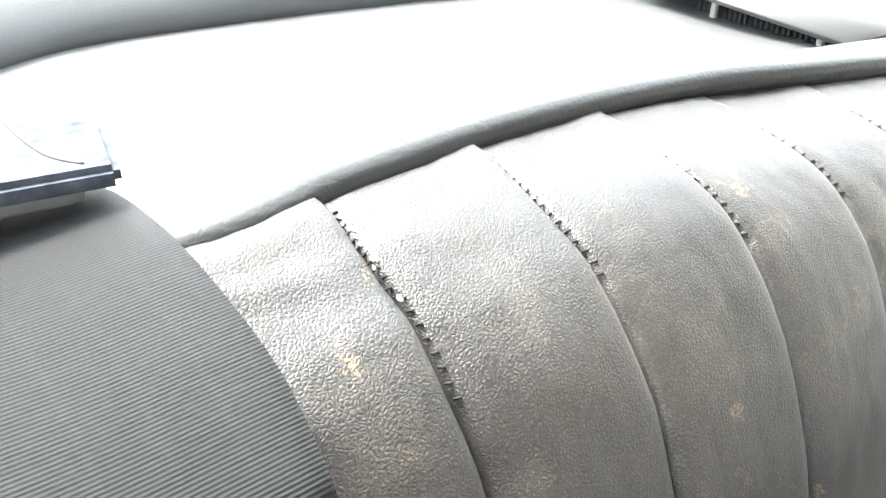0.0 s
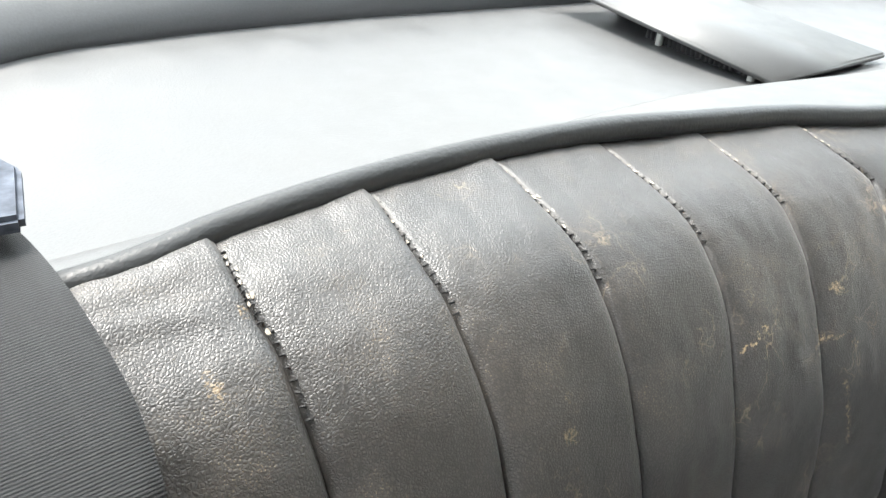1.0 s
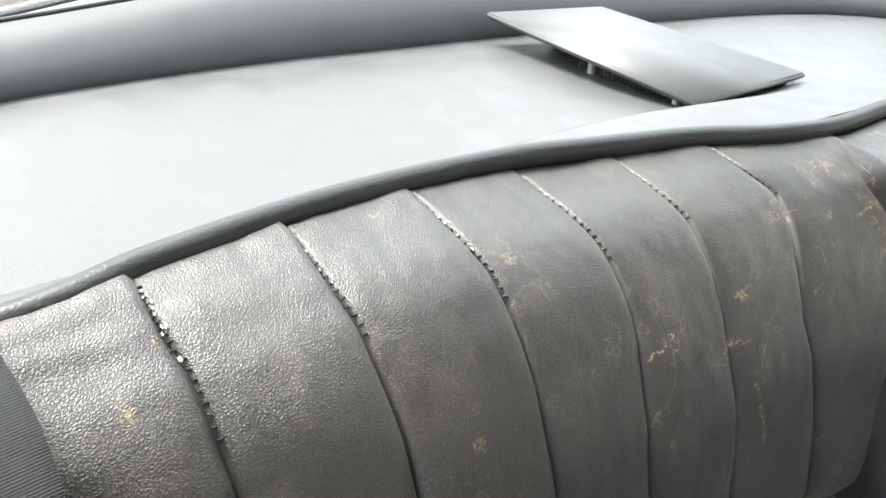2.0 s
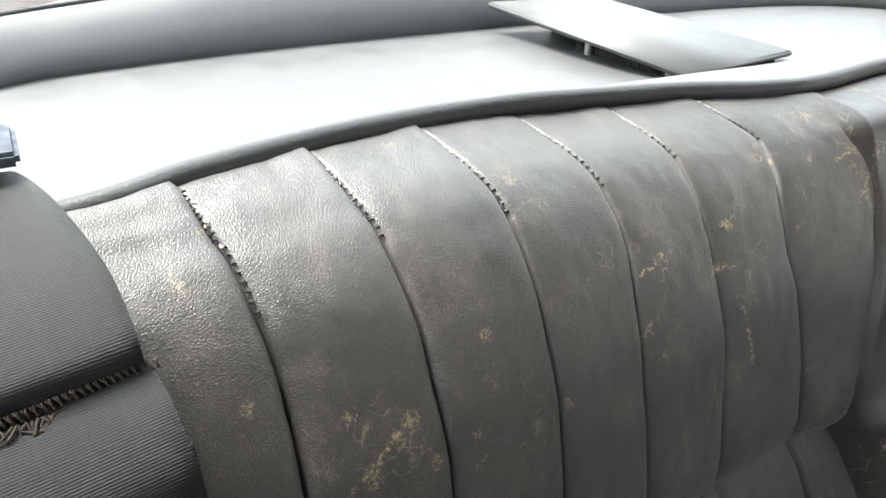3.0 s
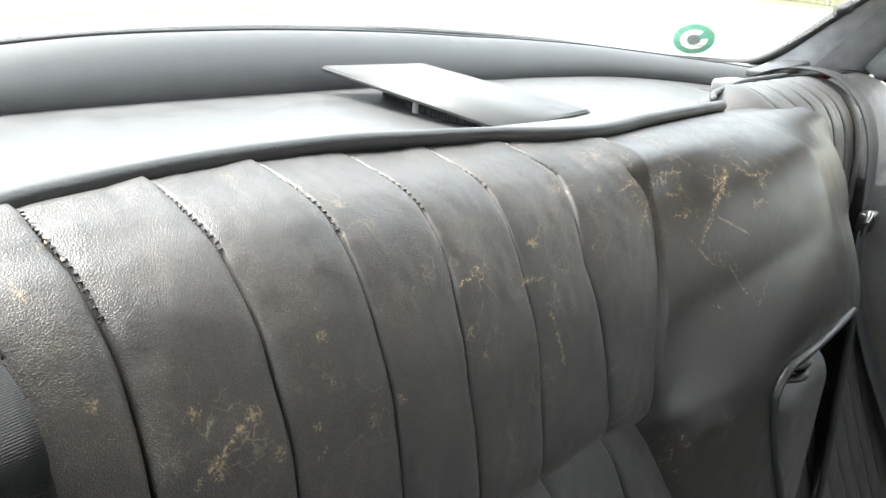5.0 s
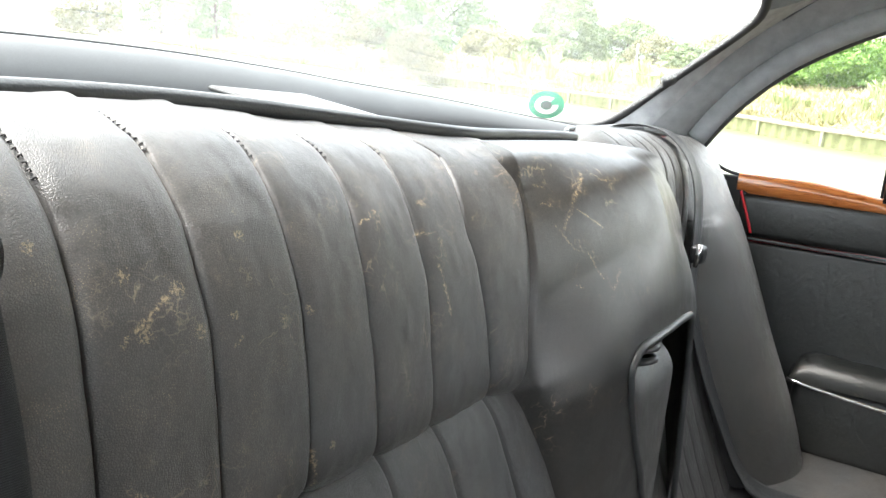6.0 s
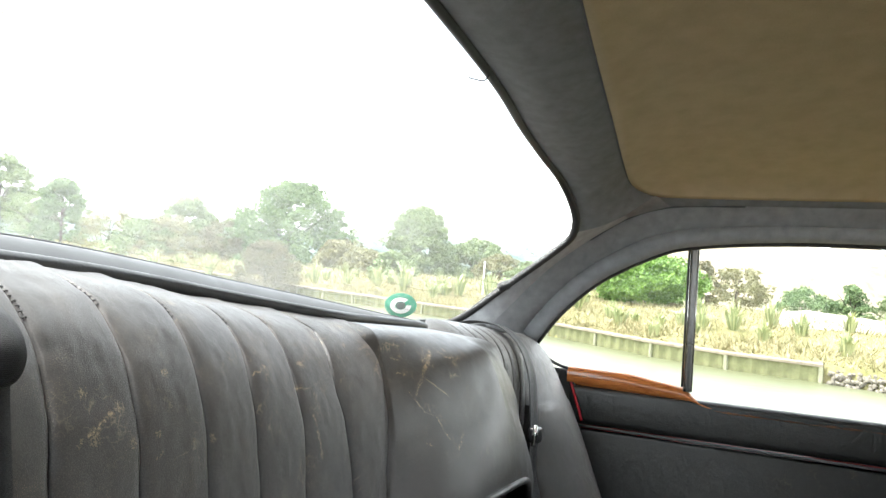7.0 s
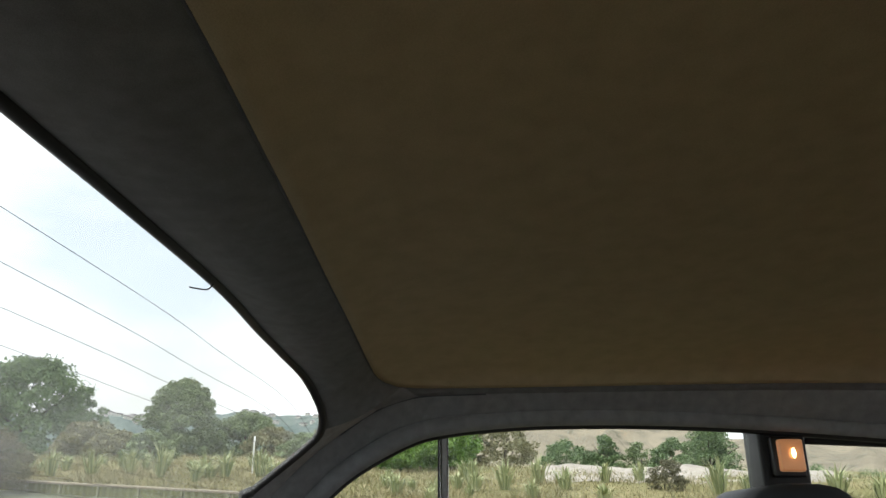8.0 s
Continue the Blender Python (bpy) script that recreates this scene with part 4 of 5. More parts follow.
for side in (1, -1):
    def flip(x):
        return MID + side * (x - MID)
    skin = [[(flip(1.03 + 0.10), y, 0.70), (flip(1.19), y, 0.55), (flip(1.2), y, 0.35), (flip(1.14), y, 0.1)] for y in np.linspace(1.85, -1.9, 18)]
    thick(part("side_skin", grid(skin), RED_PAINT, car_body), 0.004, 0)
    thick(part("rear_wing", grid([[(flip(0.93), y, 0.80 - (y - .45) * 0.03), (flip(1.0), y, 0.795 - (y - .45) * 0.04), (flip(1.1), y, 0.76 - (y - .45) * 0.03), (flip(1.13), y, 0.70)] for y in (0.46, 0.7, 1.0, 1.4, 1.75, 1.84)]), RED_PAINT, car_body), 0.004, 0)
    thick(part("outer_pillar", grid(loft([[(flip(x + 0.02), y, z + 0.004) for x, y, z in INNER], [(flip(x + 0.035), y + 0.012, z + 0.02) for x, y, z in CREASE[:6]], [(flip(x + 0.03), y + 0.005, z + 0.02) for x, y, z in SIDE_TOP[:4]]], 20, 4)), RED_PAINT, car_body), 0.003, 0)
    thick(part("roof_rail", grid([[(flip(1.03), y, 1.0), (flip(1.065), y, 1.045)] for y in np.linspace(0.25, -1.0, 8)]), RED_PAINT, car_body), 0.004, 0)
    part("windscreen_pillar", tube([(flip(0.97), -1.02, 1.03), (flip(1.03), -1.35, 0.85), (flip(1.05), -1.5, 0.72)], 0.025, 8), RED_PAINT, car_body)
part("floor_pan", block((-0.42, -1.9, 0.08), (1.1, 0.9, 0.12), 0.005), CARPET, car_body)
part("bulkhead", block((-0.42, -1.62, 0.12), (1.1, -1.55, 0.62), 0.01), PLASTIC, car_body)
part("bonnet", block((-0.51, -2.9, 0.45), (1.17, -1.6, 0.60), 0.06, 4), RED_PAINT, car_body)
part("tank_wall", block((-0.42, 0.56, 0.12), (1.1, 0.6, 0.755), 0.005), CARPET, car_body)
for x in (-0.46, 1.12):
    for y in (1.15, -2.2):
        bm = bmesh.new()
        bmesh.ops.create_cone(bm, cap_ends=True, segments=32, radius1=0.31, radius2=0.31, depth=0.18)
        bmesh.ops.bevel(bm, geom=[e for e in bm.edges if e.is_manifold and e.calc_face_angle() > 1], offset=0.04, segments=3, affect="EDGES")
        bm.transform(Matrix.Translation((x, y, 0.16)) @ Matrix.Rotation(radians(90), 4, "Y"))
        wheel = part("wheel", bm, RUBBER, car_body)
        bm = bmesh.new()
        bmesh.ops.create_uvsphere(bm, u_segments=24, v_segments=10, radius=0.17)
        bm.transform(Matrix.Translation((x + (0.09 if x > 0 else -0.09), y, 0.16)) @ Matrix.Diagonal((0.25, 1, 1, 1)))
        part("rim", bm, CHROME, wheel)


# ---- parcel shelf ----
shelf = tagged(thing("parcel_shelf", "grey vinyl parcel shelf under the rear window", "shelf"), kind="structure")
# foot of the padded roll behind the shelf: x, y, and the height of the roll's crest
FOOT = [(-0.245, 0.515, 0.806), (-0.15, 0.6, 0.81), (-0.07, 0.668, 0.815), (0.0, 0.69, 0.82), (0.1, 0.703, 0.829), (0.2, 0.706, 0.833), (0.3, 0.706, 0.834), (0.42, 0.706, 0.832), (0.5, 0.703, 0.829), (0.6, 0.695, 0.826), (0.7, 0.668, 0.821), (0.8, 0.612, 0.812), (0.87, 0.55, 0.804), (0.9, 0.52, 0.8)]
foot = spline(FOOT, 115)


def shelf_top(y):
    u = min(1.0, max(0.0, (y - 0.53) / 0.15))
    return 0.774 + 0.012 * u * u * (3 - 2 * u)


rows = []
for s in np.linspace(0, 1, 24):
    rows.append([(x, 0.44 + (y + 0.008 - 0.44) * s, shelf_top(0.44 + (y + 0.008 - 0.44) * s) + 0.0015 * math.sin(7 * s)) for x, y, _ in foot])
thick(part("board", grid(rows), VINYL, shelf), 0.012, -1)
# flat padded ledge along the seat top, a step above the board
LEDGE = [(-0.22, 0.470), (-0.12, 0.476), (0.0, 0.490), (0.1, 0.505), (0.2, 0.516), (0.27, 0.513), (0.35, 0.505), (0.45, 0.502), (0.62, 0.494), (0.72, 0.498)]
ledge_edge = spline([(x, y, 0) for x, y in LEDGE], 90)
ledge = []
for k, h in ((0.0, 0.790), (0.35, 0.7885), (0.7, 0.787), (0.92, 0.786), (1.0, 0.7845), (1.06, 0.7815), (1.085, 0.777), (1.09, 0.772)):
    ledge.append([(x, 0.45 + (y - 0.45) * k if k <= 1 else y + (k - 1) * 0.06, h) for x, y, _ in ledge_edge])
part("front_ledge", grid(ledge), VINYL, shelf, "flat grey padded ledge behind the seat top")
roll = []
for dy, h in ((0.003, -0.15), (-0.001, 0.0), (-0.003, 0.14), (-0.002, 0.3), (0.002, 0.5), (0.008, 0.7), (0.016, 0.86), (0.025, 0.96), (0.034, 1.0), (0.042, 0.97), (0.05, 0.8)):
    roll.append([(x, y + dy, shelf_top(y) + (z - shelf_top(y)) * h) for x, y, z in foot])
thick(part("rear_roll", grid(roll), VINYL_DARK, shelf, "padded roll along the rear glass, shade painted in its tone"), 0.004, -1)
part("roll_cord", tube([(x, y + 0.039, z + 0.0005) for x, y, z in foot[::3]], 0.0016, 6, 110), PIPING, shelf)
glass_low = spline(LOW_ALL[1:-1], 115)
part("rear_ledge", grid([[(x, y + 0.038, z - 0.002) for x, y, z in foot]] + [[tuple(np.array((x, y + 0.038, z - 0.002)) + (g - np.array((x, y + 0.038, z - 0.002))) * k) for (x, y, z), g in zip(foot, glass_low)] for k in (0.35, 0.7, 1.0)]), GREY_PLASTIC, shelf, "pale ledge below the rear glass")

speaker = thing("shelf_speaker", "flat grey cover raised over a black speaker grille", "speaker")
A, B, C, D = (Vector(p) for p in ((0.295, 0.52, 0.782), (0.439, 0.533, 0.782), (0.376, 0.678, 0.81), (0.27, 0.693, 0.8092)))
bm = bmesh.new()
upper = [bm.verts.new(p) for p in (A, B, C, D)]
lower = [bm.verts.new(p - Vector((0, 0, 0.0045))) for p in (A, B, C, D)]
bm.faces.new(upper)
bm.faces.new(lower[::-1])
for i in range(4):
    bm.faces.new((upper[i], lower[i], lower[(i + 1) % 4], upper[(i + 1) % 4]))
bmesh.ops.recalc_face_normals(bm, faces=bm.faces[:])
bmesh.ops.bevel(bm, geom=bm.edges[:], offset=0.0013, segments=2, affect="EDGES")
part("cover", bm, VINYL, speaker)
part("grille", block((0.312, 0.54, 0.770), (0.43, 0.62, 0.7795), 0.002), MESH_DARK, speaker)
bm = block((0.318, 0.60, 0.770), (0.372, 0.67, 0.7865), 0.002)
for v in bm.verts:
    v.co.z += (v.co.y - 0.60) * 0.16 * (v.co.z > 0.78)
part("plinth", bm, MESH_DARK, speaker)
for k in range(24):
    y = 0.54 + k * 0.0036
    part("grille_rib", block((0.3085 - 0.0003 * k, y, 0.772), (0.3125, y + 0.0018, 0.7785 + 0.0005 * k), 0), MESH_DARK, speaker)
for p in ((0.303, 0.54), (0.299, 0.61), (0.425, 0.545)):
    part("bracket", block((p[0] - 0.002, p[1] - 0.002, 0.771), (p[0] + 0.002, p[1] + 0.002, 0.7775 + (p[1] - 0.52) * 0.16), 0.001), SCREW, speaker)

# sticker on the inside of the glass: a green ring with white and dark shapes
sticker = thing("window_sticker", "round green and white sticker on the rear glass", "sticker")
across, upward = Vector((0.15, -0.28, 0.0)).normalized(), Vector((-0.045, -0.28, 0.19)).normalized()
inward = across.cross(upward).normalized()
upward = inward.cross(across)
turn = Matrix((across, upward, inward)).transposed().to_4x4()
c0 = Vector((0.9, 0.652, 0.833)) + inward * 0.002
STICK_GREEN, STICK_WHITE, STICK_DARK = plain("green print", (0.03, 0.3, 0.17), 0.5, grain=100), plain("white print", (0.75, 0.78, 0.76), 0.5, grain=100), plain("dark print", (0.06, 0.09, 0.08), 0.5, grain=100)


def ring(r0, r1, lift, a0=0.0, a1=2 * math.pi):
    n = 48
    return [[(r * math.cos(a0 + (a1 - a0) * k / n), r * math.sin(a0 + (a1 - a0) * k / n), lift) for k in range(n + 1)] for r in (r0, r1)]


for nm, rr, mt in (("disc", ring(0.0005, 0.028, 0.0), STICK_GREEN), ("letter_ring", ring(0.0095, 0.0185, 0.0006, 0.6, 6.1), STICK_WHITE), ("centre", ring(0.0003, 0.0085, 0.0006), STICK_DARK)):
    bm = grid(rr)
    bm.transform(Matrix.Translation(c0) @ turn @ Matrix.Rotation(0.35, 4, "Z"))
    part(nm, bm, mt, sticker)


# ---- rear seat ----
PAD = [(0.478, 0.770), (0.477, 0.786), (0.469, 0.7955), (0.457, 0.799), (0.437, 0.794), (0.4215, 0.787), (0.405, 0.7745), (0.3925, 0.7595), (0.3835, 0.744), (0.377, 0.729), (0.372, 0.711), (0.3685, 0.693), (0.3655, 0.675), (0.364, 0.660), (0.366, 0.649), (0.375, 0.642), (0.40, 0.640)]
FAR_PAD = [(0.474, 0.776), (0.468, 0.790), (0.456, 0.799), (0.440, 0.7995), (0.420, 0.792), (0.402, 0.779), (0.389, 0.758), (0.382, 0.730), (0.379, 0.700), (0.378, 0.664), (0.383, 0.642), (0.397, 0.630), (0.42, 0.625)]
LOWER = [(0.42, 0.650), (0.385, 0.650), (0.367, 0.643), (0.356, 0.626), (0.348, 0.60), (0.340, 0.57), (0.326, 0.50), (0.312, 0.42), (0.30, 0.34)]
LOWER_FAR = [(0.43, 0.644), (0.402, 0.641), (0.384, 0.630), (0.371, 0.606), (0.359, 0.572), (0.338, 0.51), (0.309, 0.435), (0.268, 0.34)]
FAR_X = [0.50, 0.56, 0.605, 0.645, 0.683, 0.72, 0.757, 0.79]
# the near pad's sewn lines: x at falling heights
SEAM_Z = [0.65, 0.69, 0.72, 0.745, 0.765, 0.785, 0.80]
SEAM_X = [[-0.139, -0.139, -0.138, -0.138, -0.138, -0.138, -0.138],
          [-0.0935, -0.0935, -0.093, -0.092, -0.092, -0.092, -0.093],
          [-0.044, -0.043, -0.0425, -0.041, -0.0405, -0.041, -0.0445],
          [0.002, 0.003, 0.004, 0.004, 0.0045, 0.0045, 0.0025],
          [0.048, 0.049, 0.0505, 0.050, 0.0515, 0.053, 0.0505],
          [0.095, 0.094, 0.093, 0.095, 0.100, 0.1025, 0.100],
          [0.143, 0.143, 0.144, 0.1445, 0.147, 0.152, 0.150],
          [0.206, 0.204, 0.200, 0.196, 0.202, 0.211, 0.2035],
          [0.245, 0.248, 0.254, 0.260, 0.267, 0.272, 0.280]]

seat = thing("rear_seat", "worn black leather rear seat with fluted backs", "seat")
pad_line = spline(PAD, 90)
pad_way = np.gradient(pad_line, axis=0)
pad_way /= np.linalg.norm(pad_way, axis=1)[:, None]


def pad_point(x, i, sink=0.0):
    """A place on the near pad's stuffed face: i runs down the profile, sink goes into the stuffing."""
    (y, z), (ty, tz) = pad_line[i], pad_way[i]
    sink += 0.0025 * min(1.0, max(0.0, (i - 18) / 10))
    y, z = y + tz * sink, z - ty * sink
    side = float(np.interp(x, [0.2, 0.25, 0.28], [0.0, -0.008, -0.015]))
    drop = float(np.interp(x, [0.05, 0.1, 0.15, 0.2, 0.28], [0.0, -0.003, -0.005, -0.006, -0.008]))
    crest = float(np.interp(x, [-0.138, -0.0455, 0.0018, 0.051, 0.1, 0.15, 0.2045, 0.28], [0.428, 0.4457, 0.4544, 0.4619, 0.4643, 0.4622, 0.4541, 0.4445])) - 0.457
    back = min(1.0, max(0.0, (y - 0.425) / 0.032))
    return (x, y + side + crest * back, z + drop)


def flute(profile, lines, parent, mat, height, tip=0.0, seed=0, tuck=0.0, near=False):
    """One stuffed flute between two sewn lines; lines(z) gives their places. The seams lie below the profile."""
    line = pad_line if near else spline(profile, 72)
    count = len(line)
    tangent = np.gradient(line, axis=0)
    tangent /= np.linalg.norm(tangent, axis=1)[:, None]
    rows = []
    for i, ((y, z), (ty, tz)) in enumerate(zip(line, tangent)):
        f = i / (count - 1)
        row = []
        grow = min(1.0, max(0.12, (f - 0.16) * 3.2)) * min(1.0, (1 - f) * 8 + 0.25)
        x0, x1 = lines(z)
        for s in np.linspace(0, 1, 29):
            q = abs(2 * s - 1.0)
            b = -height * grow * (0.25 * q ** 3.5 + 0.75 * q ** 16) - 0.0015 * (q > 0.97)
            if near and s < 0.5:
                b = -0.55 * height * grow * (0.6 * q ** 3.5 + 0.4 * q ** 9)
            x = x0 + (x1 - x0) * s
            if near and seed == 7 and s > 0.5:
                b = b * min(1.0, max(0.0, (0.785 - z) / 0.03)) * (y < 0.43)
            b += 0.0008 * noise.noise((s * 2 + seed * 7, f * 9, 0)) + 0.0004 * noise.noise((s * 7, f * 30 + seed * 3, 2))
            lift = tip * ((0.0 if near and seed == 7 else max(0.0, (s - 0.45) / 0.55) ** 1.6) - 0.5) * max(0, 1 - f * 4.2)
            low = tuck * (1 - s) ** 1.6
            if near:
                px, py, pz = pad_point(x, i, b)
                row.append((px, py, pz + lift))
                if s in (0.0, 1.0):
                    sx, sy, sz = pad_point(x + (0.0012 if s else -0.0012), i, b - 0.012)
                    row.insert(len(row) if s else 0, (sx, sy, sz + lift))
            else:
                row.append((x, y + low * 0.6 + tz * b, z - ty * b + lift - low * max(0.3, 1 - f * 2)))
        rows.append(row)
    return part("flute", grid(rows), mat, parent)


def seam_x(k, z):
    return float(np.interp(z, SEAM_Z, SEAM_X[k])) + 0.002 * min(1.0, max(0.0, (0.79 - z) / 0.03)) * (1 < k < 8)


near_pad = part("upper_pad", block((-0.13, 0.405, 0.66), (0.23, 0.45, 0.765), 0.01), LEATHER, seat, "scuffed fluted upper back pad")
for i in range(len(SEAM_X) - 1):
    flute(PAD, lambda z: (seam_x(i, z), seam_x(i + 1, z)), near_pad, LEATHER, 0.006, 0.004, i, near=True)
far_pad = part("upper_pad", block((0.61, 0.405, 0.66), (0.86, 0.46, 0.775), 0.01), LEATHER_SMOOTH, seat, "fluted upper back pad")
for i, (a, b) in enumerate(zip(FAR_X, FAR_X[1:])):
    flute([(y + 0.008, z + 0.006) for y, z in FAR_PAD], lambda z: (a, b), far_pad, LEATHER_SMOOTH, 0.0065, 0.002, i + 20, 0.05 if i == 0 else 0.0)
near_low = part("lower_panel", block((-0.12, 0.38, 0.36), (0.24, 0.45, 0.63), 0.01), LEATHER_SMOOTH, seat, "fluted lower back panel")
LOW_X = [-0.13, -0.085, -0.04, 0.005, 0.05, 0.1, 0.148, 0.203, 0.244]
for i, (a, b) in enumerate(zip(LOW_X, LOW_X[1:])):
    flute(LOWER, lambda z: (a + (0.645 - z) * max(0.0, a) * 1.5, b + (0.645 - z) * max(0.0, b) * (1.5 if b < 0.24 else 1.85)), near_low, LEATHER_SMOOTH, 0.0065, 0.0, i + 40)
far_low = part("lower_panel", block((0.60, 0.38, 0.36), (0.85, 0.45, 0.62), 0.01), LEATHER_SMOOTH, seat, "fluted lower back panel")
for i, (a, b) in enumerate(zip(FAR_X, FAR_X[1:])):
    flute(LOWER_FAR, lambda z: (a - 0.01, b - 0.004), far_low, LEATHER_SMOOTH, 0.0065, 0.0, i + 60)
HUMP = 0.445


def in_recess(x, z):
    """True where the centre pad is cut away for the folded armrest."""
    side = np.interp(z, [0.34, 0.5, 0.526, 0.543, 0.572, 0.597, 0.615, 0.634, 0.645, 0.649, 0.651], [0.402, 0.396, 0.388, 0.381, 0.364, 0.352, 0.344, 0.340, 0.350, 0.361, 0.385])
    top = np.interp(x, [0.34, 0.36, 0.385, 0.425, 0.47, 0.51, 0.53, 0.54], [0.638, 0.649, 0.6505, 0.6515, 0.6505, 0.644, 0.628, 0.60])
    return side < x < 0.54 and z < top


def centre_pad():
    """The smooth stuffed hump between the two fluted backs, cut away below for the armrest."""
    mid_line = spline([(0.462, 0.775), (0.448, 0.786), (0.43, 0.7915), (0.40, 0.790), (0.372, 0.784), (0.353, 0.775), (0.340, 0.755), (0.3295, 0.731), (0.321, 0.708), (0.314, 0.68), (0.310, 0.655), (0.308, 0.63), (0.306, 0.56), (0.302, 0.46), (0.296, 0.34)], 130)
    rim_line = spline([(0.455, 0.775), (0.442, 0.785), (0.429, 0.789), (0.406, 0.7865), (0.393, 0.7795), (0.3845, 0.762), (0.372, 0.74), (0.362, 0.713), (0.3565, 0.68), (0.354, 0.65), (0.350, 0.62), (0.340, 0.56), (0.323, 0.46), (0.312, 0.34)], 130)
    rows = []
    for k, ((ym, zm), (yr, zr)) in enumerate(zip(mid_line, rim_line)):
        row = []
        z = (zm + zr) / 2
        left = float(np.interp(z, [0.34, 0.45, 0.55, 0.62, 0.65, 0.68, 0.713, 0.745, 0.77, 0.785, 0.79], [0.355, 0.33, 0.286, 0.256, 0.246, 0.248, 0.254, 0.260, 0.268, 0.273, 0.28])) - 0.004
        for u in np.linspace(0, 1, 101):
            soft = min(1.0, max(0.0, (0.71 - z) / 0.08))
            g = (1 - abs(2 * u - 1) ** (1.2 + 0.9 * soft)) ** (1.0 - 0.42 * soft)
            x = left + (2 * HUMP - 2 * left) * u
            wrinkle = 0.0005 * noise.noise((u * 9, k * 0.12, 5))
            row.append((x, yr + (ym - yr) * g + wrinkle, zr + (zm - zr) * g))
        rows.append([(row[0][0] - 0.02, row[0][1] + 0.035, row[0][2] - 0.01)] + row + [(row[-1][0] + 0.02, row[-1][1] + 0.035, row[-1][2] - 0.01)])
    bm = grid(rows)
    gone = [f for f in bm.faces if in_recess(f.calc_center_median().x, f.calc_center_median().z)]
    bmesh.ops.delete(bm, geom=gone, context="FACES")
    return part("centre_pad", bm, LEATHER_CRACKED, seat, "smooth cracked centre pad")


centre_pad()
part("recess_lining", grid([[(x, y, z) for z in (0.34, 0.6, 0.66)] for x, y in ((0.343, 0.335), (0.343, 0.42), (0.54, 0.42), (0.54, 0.345))]), LEATHER_SMOOTH, seat)
part("recess_piping", tube([(0.402, 0.298, 0.36), (0.396, 0.305, 0.5), (0.388, 0.3065, 0.526), (0.381, 0.3075, 0.543), (0.364, 0.3105, 0.572), (0.352, 0.3125, 0.597), (0.344, 0.3138, 0.615), (0.340, 0.315, 0.634), (0.350, 0.3145, 0.645), (0.361, 0.3135, 0.649), (0.381, 0.3115, 0.6505), (0.403, 0.310, 0.6513), (0.425, 0.3093, 0.6515), (0.47, 0.3095, 0.6505), (0.51, 0.312, 0.644), (0.53, 0.314, 0.628), (0.54, 0.314, 0.6), (0.54, 0.308, 0.5), (0.54, 0.3, 0.36)], 0.0034, 8, 150), PIPING, seat)
armrest = part("armrest", block((0.350, 0.309, 0.35), (0.482, 0.40, 0.632), 0.03, 7), LEATHER_SMOOTH, seat, "folded leather centre armrest")
for drop in (0.0, 0.010):
    part("pull_loop", tube([(0.366, 0.342, 0.638 - drop), (0.368, 0.322, 0.642 - drop), (0.379, 0.3105, 0.644 - drop), (0.391, 0.314, 0.643 - drop), (0.396, 0.334, 0.638 - drop)], 0.0032, 8, 30), PLASTIC, armrest, "black pull loop")


def side_bolster(x0, x1, lower, name="side_bolster"):
    line = spline([(0.49, 0.70), (0.478, 0.775), (0.455, 0.803), (0.425, 0.802), (0.395, 0.78)] + lower, 60)
    rows = []
    for y, z in line:
        row = []
        for s in np.linspace(0, 1, 20):
            g = math.sin(math.pi * (0.04 + 0.92 * s)) ** 0.8
            near = 0.03 + 0.05 * min(1.0, max(0.0, (0.72 - z) / 0.1))
            row.append((x0 + (x1 - x0) * s, y + (near if s < 0.5 else 0.035) * (1 - g), z - 0.035 * (1 - g) * (z > 0.7)))
        rows.append([(row[0][0] - 0.004, row[0][1] + 0.16, row[0][2])] + row + [(row[-1][0] + 0.004, row[-1][1] + 0.06, row[-1][2])])
    return part(name, grid(rows), LEATHER_SMOOTH, seat, "smooth leather side bolster")


side_bolster(0.786, 1.045, [(0.370, 0.74), (0.328, 0.657), (0.276, 0.534), (0.23, 0.432), (0.195, 0.33)])
side_bolster(-0.385, -0.132, [(0.370, 0.74), (0.352, 0.68), (0.338, 0.58), (0.325, 0.46), (0.32, 0.34)])
part("back_board", block((-0.38, 0.448, 0.3), (1.04, 0.47, 0.772), 0.004), CARPET, seat)
part("cushion", block((-0.37, -0.16, 0.2), (1.03, 0.36, 0.365), 0.05, 5), LEATHER_SMOOTH, seat)
NEAR_PIPE = [(-0.16, 0.4385, 0.793), (-0.074, 0.4455, 0.7953), (-0.039, 0.4545, 0.7973), (0.007, 0.4622, 0.7988), (0.053, 0.4655, 0.7993), (0.104, 0.466, 0.7985), (0.148, 0.4615, 0.7968), (0.2, 0.4545, 0.7948), (0.243, 0.442, 0.793), (0.29, 0.4355, 0.792), (0.36, 0.4384, 0.7928), (0.44, 0.437, 0.794), (0.485, 0.4385, 0.7938)]
part("piping", tube([(x, y, z + 0.0004) for x, y, z in NEAR_PIPE], 0.0049, 10, 140), PIPING, seat, "black piping along the seat top")
FAR_PIPE = [(0.49, 0.447, 0.797), (0.515, 0.458, 0.800), (0.56, 0.466, 0.802), (0.62, 0.472, 0.8045), (0.72, 0.475, 0.805), (0.84, 0.472, 0.805), (0.92, 0.46, 0.805), (0.985, 0.448, 0.80), (1.03, 0.44, 0.785)]
part("piping", tube(FAR_PIPE, 0.003, 10, 90), PIPING, seat, "black piping along the seat top")

# sewn lines: black stitches, and pale torn edges along the tops of the seams
rng = np.random.default_rng(3)


